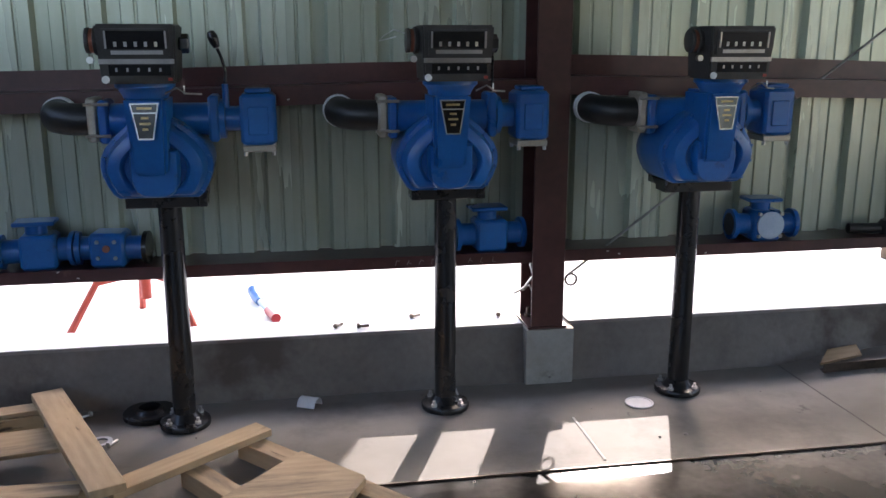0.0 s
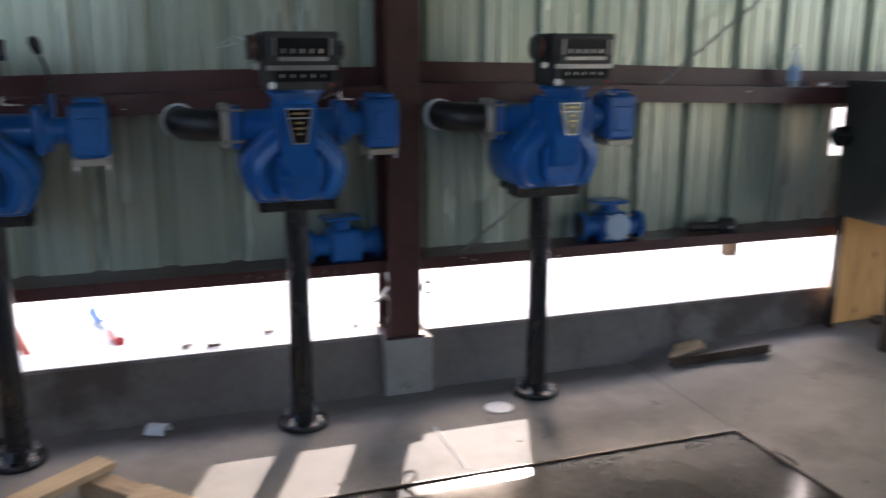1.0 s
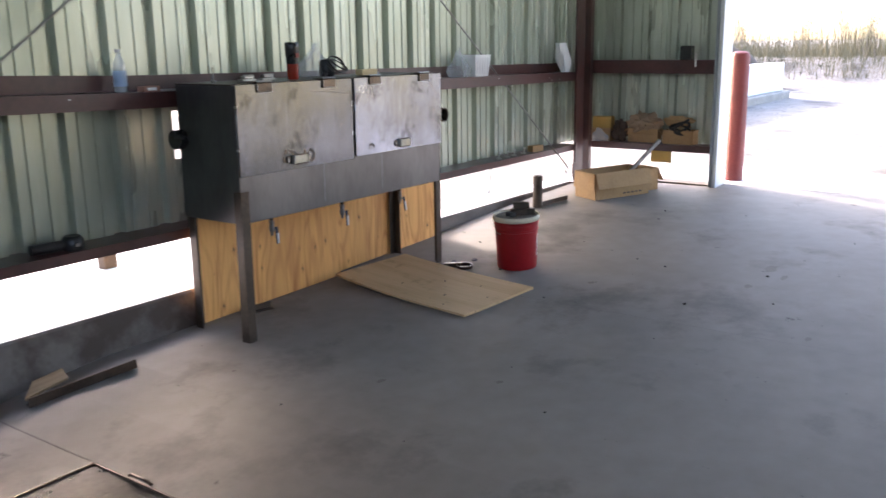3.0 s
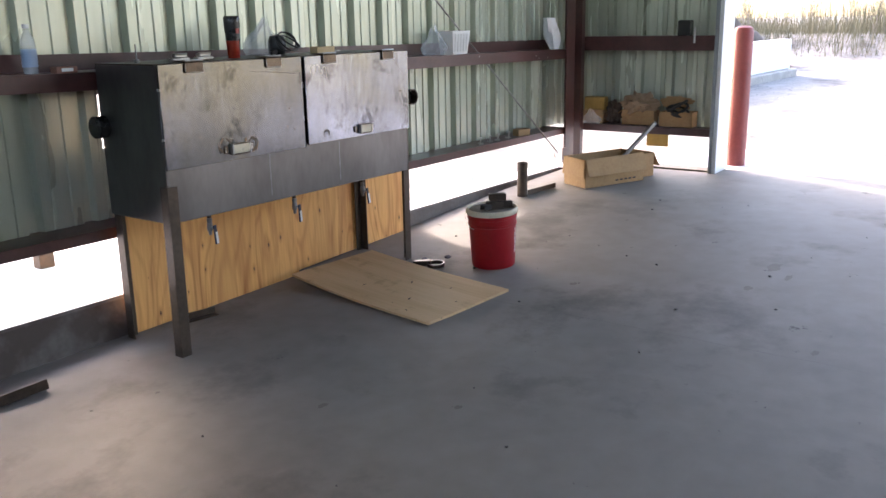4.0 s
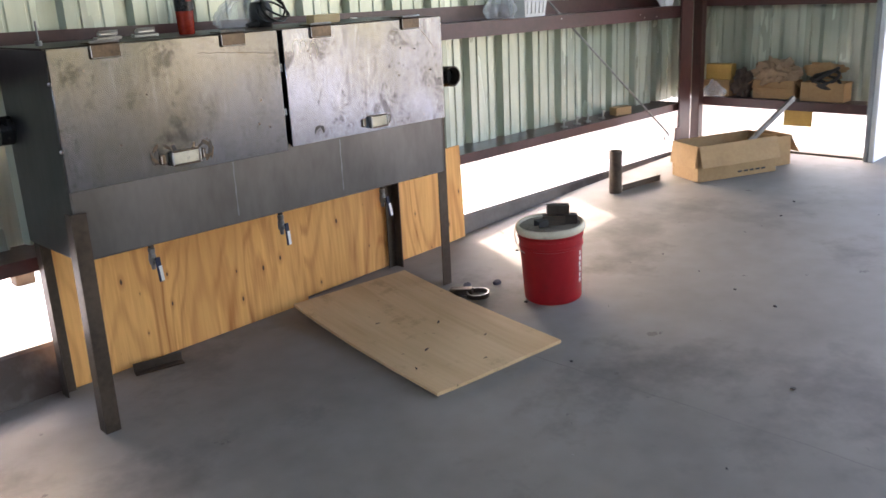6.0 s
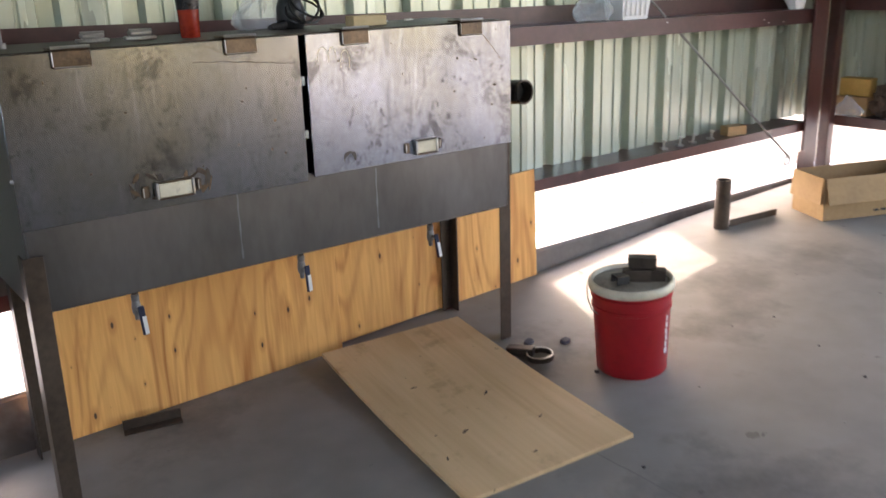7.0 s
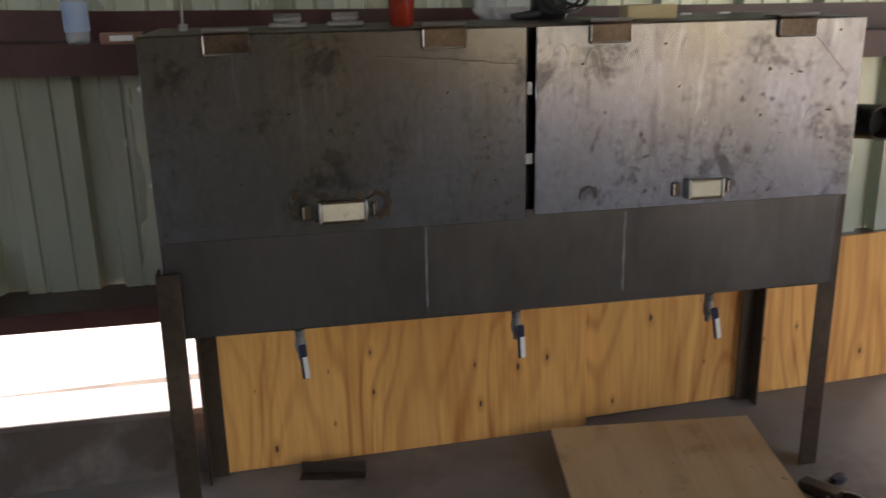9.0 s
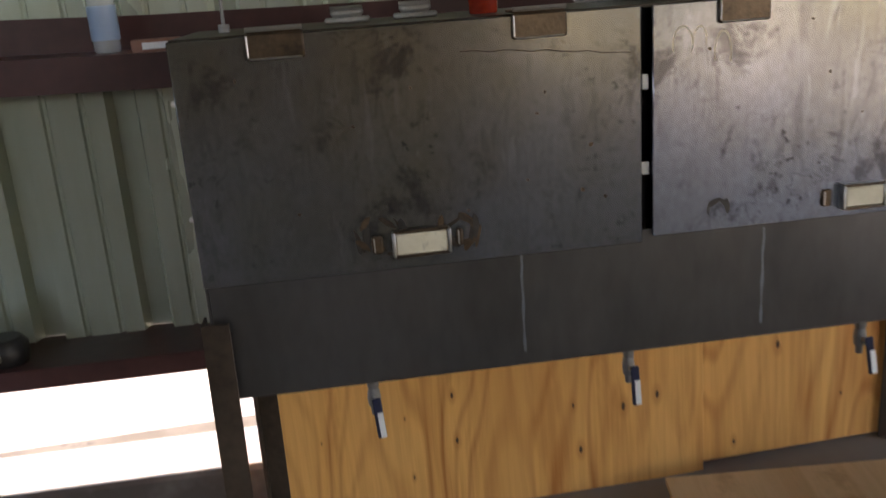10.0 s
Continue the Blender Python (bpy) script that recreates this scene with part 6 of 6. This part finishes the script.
def carton(name, m, w, d, h, label, flaps):
    """An open cardboard box: thin sides, floor, and flaps given as (side, angle)."""
    ob = thing(name, m, label, "cardboard box", "cardboard boxes")
    t = 0.005
    for x0, x1, y0, y1 in ((0, w, 0, t), (0, w, d - t, d), (0, t, t, d - t), (w - t, w, t, d - t)):
        bm = B()
        bx(bm, x0, x1, y0, y1, 0, h, 0.001)
        part("side", bm, CARD, ob)
    bm = B()
    bx(bm, t, w - t, t, d - t, 0, t)
    part("bottom", bm, CARD, ob)
    for side, ang in flaps:
        bm = B()
        fd = d * 0.48
        if side == "front":
            bx(bm, 0.003, w - 0.003, -fd, 0, 0, t * 0.8)
            mm = pose(0, 0, h + 0.001, ang, 0, 0)
        elif side == "back":
            bx(bm, 0.003, w - 0.003, 0, fd, 0, t * 0.8)
            mm = pose(0, d, h + 0.001, -ang, 0, 0)
        elif side == "left":
            bx(bm, -fd, 0, 0.003, d - 0.003, 0, t * 0.8)
            mm = pose(0, 0, h + 0.001, 0, -ang, 0)
        else:
            bx(bm, 0, fd, 0.003, d - 0.003, 0, t * 0.8)
            mm = pose(w, 0, h + 0.001, 0, ang, 0)
        o = part("flap", bm, CARD, ob)
        o.matrix_basis = mm
    return ob


bx_floor = floor_z(7.75)
c1 = carton("carton", pose(7.60, 3.27, bx_floor, 0, -tilt(7.75), -27), 0.60, 0.30, 0.235, "long open cardboard box on the slab in the corner", [("front", 72), ("left", 84)])
bm = B()
for k in range(5):
    bx(bm, 0.30 + k * 0.045, 0.33 + k * 0.045, -0.0085, -0.0065, 0.03, 0.042)
part("print", bm, DARKBIT, c1, "dark printed bar")
carton("carton", pose(8.18, 3.10, floor_z(8.18), 0, -tilt(8.16), -24), 0.22, 0.30, 0.20, "small open cardboard box behind the long one", [("right", 60)])
bm = B()
bx(bm, -0.014, 0.014, -0.003, 0.003, 0, 0.64, 0.001)
bx(bm, -0.014, -0.009, 0.003, 0.022, 0, 0.64)
single("metal_bar", bm, ROD, pose(7.93, 3.24, floor_z(7.93) + 0.06, 0, 50, -30), "grey steel bar slanting out of the cardboard box", "bar")


def crumple(name, w, d, h, m, mat_, label, cat, seed, group=""):
    bm = B()
    bmesh.ops.create_icosphere(bm, subdivisions=4, radius=1)
    for v in bm.verts:
        n = 1 + 0.42 * noise.noise(v.co * 2.1 + Vector((seed, 0, 0))) + 0.30 * noise.noise(v.co * 5 + Vector((0, seed, 0)))
        n -= 0.22 * abs(noise.noise(v.co * 6.5 + Vector((seed, seed, 0)))) + 0.14 * abs(noise.noise(v.co * 13 + Vector((0, 0, seed))))
        v.co = Vector((v.co.x * w / 2 * n, v.co.y * d / 2 * n, max(v.co.z * n, -0.86) * h / 2 + h * 0.43))
    return single(name, bm, mat_, m, label, cat, group)


def bag(w, d, h, m, label, seed):
    """A thin clear bag: slack film in pleats, standing up to a gathered, flopped-over neck."""
    bm = B()
    seg, rows_ = 84, 22
    last_ = None
    for i in range(rows_ + 1):
        u = i / rows_
        round_ = (0.80 + 0.28 * math.sin(min(u * 1.5, 1.0) * math.pi)) * (1.0 - 0.80 * max(0.0, u - 0.30) / 0.70)
        now_ = []
        for k in range(seg):
            a = 2 * math.pi * k / seg
            c, s_ = math.cos(a), math.sin(a)
            fold = 1 + 0.20 * noise.noise((c * 1.6 + seed, s_ * 1.6, u * 1.5)) + 0.40 * (abs(noise.noise((c * 3.4, s_ * 3.4 + seed, u * 3.2))) - 0.22) + 0.26 * (abs(noise.noise((c * 7.5, s_ * 7.5, u * 6 + seed))) - 0.2)
            slump = 0.34 * noise.noise((c * 2 + seed, s_ * 2, 4.0)) * u
            now_.append(bm.verts.new((w / 2 * round_ * fold * c + 0.22 * w * (u ** 2) * math.sin(seed), d / 2 * round_ * fold * s_, h * (u + slump))))
        if last_:
            for k in range(seg):
                j = (k + 1) % seg
                bm.faces.new((last_[k], last_[j], now_[j], now_[k]))
        last_ = now_
    return single("plastic_bag", bm, FILM, m, label, "bag")


zg = 0.652
YELLOWCARD = surf("yellow_cardboard", (0.40, 0.25, 0.06), (0.55, 0.36, 0.11), 4.0, 0.8, bump=0.05)
o = carton("carton", pose(8.73, 3.885, zg, 0, 0, -92), 0.22, 0.12, 0.12, "grey cardboard tray with a yellow box on the end girt", [])
bm = B()
bx(bm, -0.045, 0.045, -0.10, 0.10, 0.0, 0.115, 0.004)
single("yellow_carton", bm, YELLOWCARD, pose(8.79, 3.77, zg + 0.1215, 0, 0, 3), "yellow cardboard carton standing on the tray", "carton")
bag(0.20, 0.05, 0.12, pose(8.70, 3.77, zg, 0, 0, 90), "crumpled clear plastic bag on the end girt", 3)
crumple("wire_coil", 0.17, 0.12, 0.22, pose(8.77, 3.575, zg, 0, 0, 90), surf("brown_wire", (0.03, 0.02, 0.015), (0.08, 0.055, 0.04), 20, 0.7, bump=0.4), "dark tangled coil of wire on the end girt", "wire", 5)
carton("carton", pose(8.735, 3.48, zg, 0, 0, -86), 0.30, 0.13, 0.13, "torn cardboard box on the end girt", [("front", 62), ("right", 50), ("left", 40)])
crumple("packing_paper", 0.34, 0.15, 0.22, pose(8.775, 3.33, zg + 0.085, 0, 0, 88), surf("kraft_paper", (0.22, 0.145, 0.085), (0.36, 0.26, 0.17), 6, 0.85, bump=0.3), "crumpled brown packing paper in a box", "paper", 11)
c3 = carton("carton", pose(8.725, 3.12, zg, 0, 0, -90), 0.30, 0.14, 0.13, "cardboard box with black hose coils on the end girt", [("back", 30)])
bm = B()
bx(bm, 0, 0.20, -0.003, 0.0, -0.165, 0.0, 0.001)
part("hanging_flap", bm, YELLOWCARD, c3, "yellowish flap hanging down").matrix_basis = pose(-0.10, -0.012, -0.012, -4, 0, 4)
hc = thing("hose_coil", pose(8.775, 2.965, zg + 0.05, 0, 0, 90), "black hose coiled in a cardboard box", "hose")
bm = B()
for k in range(4):
    tube(bm, [((0.105 - 0.01 * k) * math.cos(t), 0.045 * math.sin(t), 0.06 + 0.025 * k + 0.045 * math.cos(t + k)) for t in (j_ * 0.349 for j_ in range(19))], 0.012, 8, caps=False)
part("coils", bm, RUBBER, hc)
crumple("packing_paper", 0.28, 0.05, 0.12, pose(8.835, 3.0, zg + 0.15, 0, 0, 90), CARD, "torn brown paper over the hose box", "paper", 22)

gz = girt_upper_z(3.4)
bt = thing("water_bottle", pose(3.405, 3.965, gz), "clear plastic water bottle with a blue label on the girt", "bottle")
bm = B()
lathe(bm, [(0.0, 0.0), (0.03, 0.0), (0.033, 0.01), (0.033, 0.125), (0.030, 0.15), (0.014, 0.185), (0.013, 0.20), (0.0, 0.20)], 20)
part("bottle", bm, CLEAR, bt)
bm = B()
lathe(bm, [(0.0335, 0.03), (0.0338, 0.03), (0.0338, 0.11), (0.0335, 0.11)], 20)
part("label", bm, WATER, bt, "blue paper label")
bm = B()
lathe(bm, [(0.0, 0.2), (0.015, 0.2), (0.015, 0.218), (0.0, 0.218)], 16)
part("cap", bm, WHITE, bt, "white cap")
bm = B()
bx(bm, -0.055, 0.055, -0.025, 0.025, 0, 0.03, 0.002)
ob = single("small_carton", bm, REDCARD, pose(3.53, 3.905, girt_upper_z(3.53), 0, 0, 4), "small flat reddish carton on the girt", "carton")
bm = B()
bx(bm, -0.03, 0.03, -0.0265, -0.0255, 0.008, 0.023)
part("label", bm, WHITE, ob, "white label with a plain bar")
bm = B()
bx(bm, -0.1, 0.1, -0.018, 0.018, 0, 0.008, 0.002)
single("steel_strip", bm, SILVER, pose(3.68, 3.965, girt_upper_z(3.68), 0, 0, 2), "bright steel strip lying on the girt", "strip")
bm = B()
tube(bm, [(0, 0, 0), (0, 0, 0.012), (0.0, 0, 0.082)], 0.0035, 8)
lathe(bm, [(0, 0), (0.012, 0), (0.012, 0.016), (0, 0.016)], 10)
single("screw_rod", bm, ROD, pose(3.72, 3.62, 1.432), "short threaded rod standing on the tank", "rod")
for x in (3.975, 4.12):
    bm = B()
    bx(bm, -0.047, 0.047, -0.02, 0.02, 0.0, 0.012, 0.003)
    bx(bm, -0.034, 0.034, -0.02, 0.02, 0.012, 0.030, 0.006)
    tube(bm, [(-0.034, -0.012, 0.030), (0.034, -0.012, 0.030)], 0.005, 8)
    single("hinge_leaf", bm, SILVER, pose(x, 3.64, 1.432, 0, 0, -6), "bright steel hinge leaf lying on the tank", "hinge", "hinge leaves on the tank")
tb = thing("tumbler", pose(4.255, 3.57, 1.432), "black and red travel tumbler standing on the tank", "tumbler")
bm = B()
lathe(bm, [(0.0, 0.0), (0.028, 0.0), (0.030, 0.004), (0.033, 0.075), (0.034, 0.085), (0.0, 0.085)], 24)
part("lower_body", bm, AMBER, tb, "red lower half")
bm = B()
lathe(bm, [(0.0, 0.0855), (0.0345, 0.0855), (0.040, 0.17), (0.041, 0.195), (0.036, 0.205), (0.0, 0.205)], 24)
part("upper_body", bm, BLACK, tb)
bm = B()
bx(bm, -0.012, 0.012, -0.0395, -0.037, 0.12, 0.145, 0.002)
part("emblem", bm, REDSTEEL, tb, "small red emblem")
bag(0.27, 0.13, 0.19, pose(4.63, 3.77, 1.432, 0, 0, 15), "crumpled clear plastic bag on the tank", 8)
gr = thing("angle_grinder", pose(4.66, 3.66, 1.432, 0, 0, 20), "black power tool with its coiled cable on the tank", "power tool")
bm = B()
tube(bm, [(-0.11, 0.0, 0.012), (-0.03, 0.02, 0.014), (0.03, 0.03, 0.03)], 0.009, 14, r_end=0.02)
lathe(bm, [(0.0, 0.0), (0.04, 0.0), (0.05, 0.02), (0.05, 0.07), (0.038, 0.10), (0.0, 0.108)], 22, pose(0.03, 0.03, 0.0))
part("housing", bm, RUBBER, gr)
bm = B()
for k in range(3):
    tube(bm, [((0.055 + 0.006 * k) * math.cos(t) + 0.03, (0.05) * math.sin(t) - 0.05 + 0.012 * k, 0.07 + 0.055 * math.sin(t + 0.4 * k) * (0.9 if k else 0.6)) for t in (j * 0.393 for j in range(17))], 0.0045, 6, caps=False)
part("cable", bm, RUBBER, gr)
bm = B()
bx(bm, -0.068, 0.068, -0.03, 0.03, 0, 0.036, 0.002)
single("wood_block", bm, surf("fresh_wood", (0.55, 0.40, 0.20), (0.70, 0.55, 0.32), 4, 0.7, stretch=(0.3, 1, 1)), pose(4.92, 3.59, 1.432, 0, 0, -3), "pale yellow wood block on the tank", "block")
for x in (5.10, 5.22):
    bm = B()
    bx(bm, -0.02, 0.02, -0.008, 0.008, 0, 0.006, 0.002)
    single("steel_shim", bm, SILVER, pose(x, 3.75, 1.432, 0, 0, 8), "small bright steel shim on the tank", "shim", "shims on the tank")

jz = girt_upper_z(6.6)
bag(0.22, 0.15, 0.20, pose(6.50, 3.965, jz, 0, 0, 10), "puffed clear plastic bag on the girt", 31)
tbx = thing("plastic_tub", pose(6.735, 3.955, jz, 0, 0, -4), "ribbed white plastic tub on the girt", "tub")
bm = B()
v = [bm.verts.new(p) for p in ((-0.085, -0.06, 0), (0.085, -0.06, 0), (0.085, 0.06, 0), (-0.085, 0.06, 0), (-0.105, -0.075, 0.17), (0.105, -0.075, 0.17), (0.105, 0.075, 0.17), (-0.105, 0.075, 0.17))]
for f in ((3, 2, 1, 0), (0, 1, 5, 4), (1, 2, 6, 5), (2, 3, 7, 6), (3, 0, 4, 7)):
    bm.faces.new([v[i] for i in f])
part("shell", bm, WHITE, tbx)
for k in range(5):
    bm = B()
    bx(bm, -0.008, 0.008, -0.006, 0.0, 0.02, 0.15, 0.002)
    part("rib", bm, WHITE, tbx).matrix_basis = pose(-0.068 + 0.034 * k, -0.062, 0.0, 5, 0, 0)
sack = B()
for k in range(9):
    u = k / 8
    for a_ in range(16):
        th = 2 * math.pi * a_ / 16
        fold = 1 + 0.16 * math.sin(5 * th + 3 * u) + 0.1 * math.sin(9 * th - 5 * u)
        w_ = (0.062 + 0.05 * math.sin(min(1, u * 1.15) * 2.6)) * fold
        sack.verts.new((w_ * math.cos(th) - 0.10 * u, 0.5 * w_ * math.sin(th), 0.27 * u))
sack.verts.ensure_lookup_table()
for k in range(8):
    for a_ in range(16):
        b_ = (a_ + 1) % 16
        sack.faces.new([sack.verts[q_] for q_ in (k * 16 + a_, k * 16 + b_, k * 16 + 16 + b_, k * 16 + 16 + a_)])
sack.faces.new([sack.verts[q_] for q_ in range(16)][::-1])
single("plastic_sack", sack, MILKY, pose(8.25, 3.93, girt_upper_z(8.2) + 0.002, 0, 0, 4), "half-empty white plastic sack leaning on the girt by the column", "sack")
for x in (7.03, 7.17, 7.29, 7.46):
    bm = B()
    tube(bm, [(0, 0, 0.0), (0.006, 0, 0.05)], 0.006, 8)
    tube(bm, [(0.006, 0, 0.05), (0.0065, 0, 0.058)], 0.012, 6)
    tube(bm, [(-0.025, 0.01, 0.008), (0.02, 0.012, 0.008)], 0.007, 6)
    single("bolt", bm, SILVER, pose(x, 3.92, 0.640, 0, 0, x * 90), "bright bolts standing on the girt shelf", "bolt", "bolts on the girt")
bm = B()
bx(bm, -0.07, 0.07, -0.035, 0.035, 0, 0.055, 0.002)
single("small_carton", bm, CARD, pose(7.69, 3.93, 0.641, 0, 0, -14), "small brown cardboard carton on the girt", "carton")
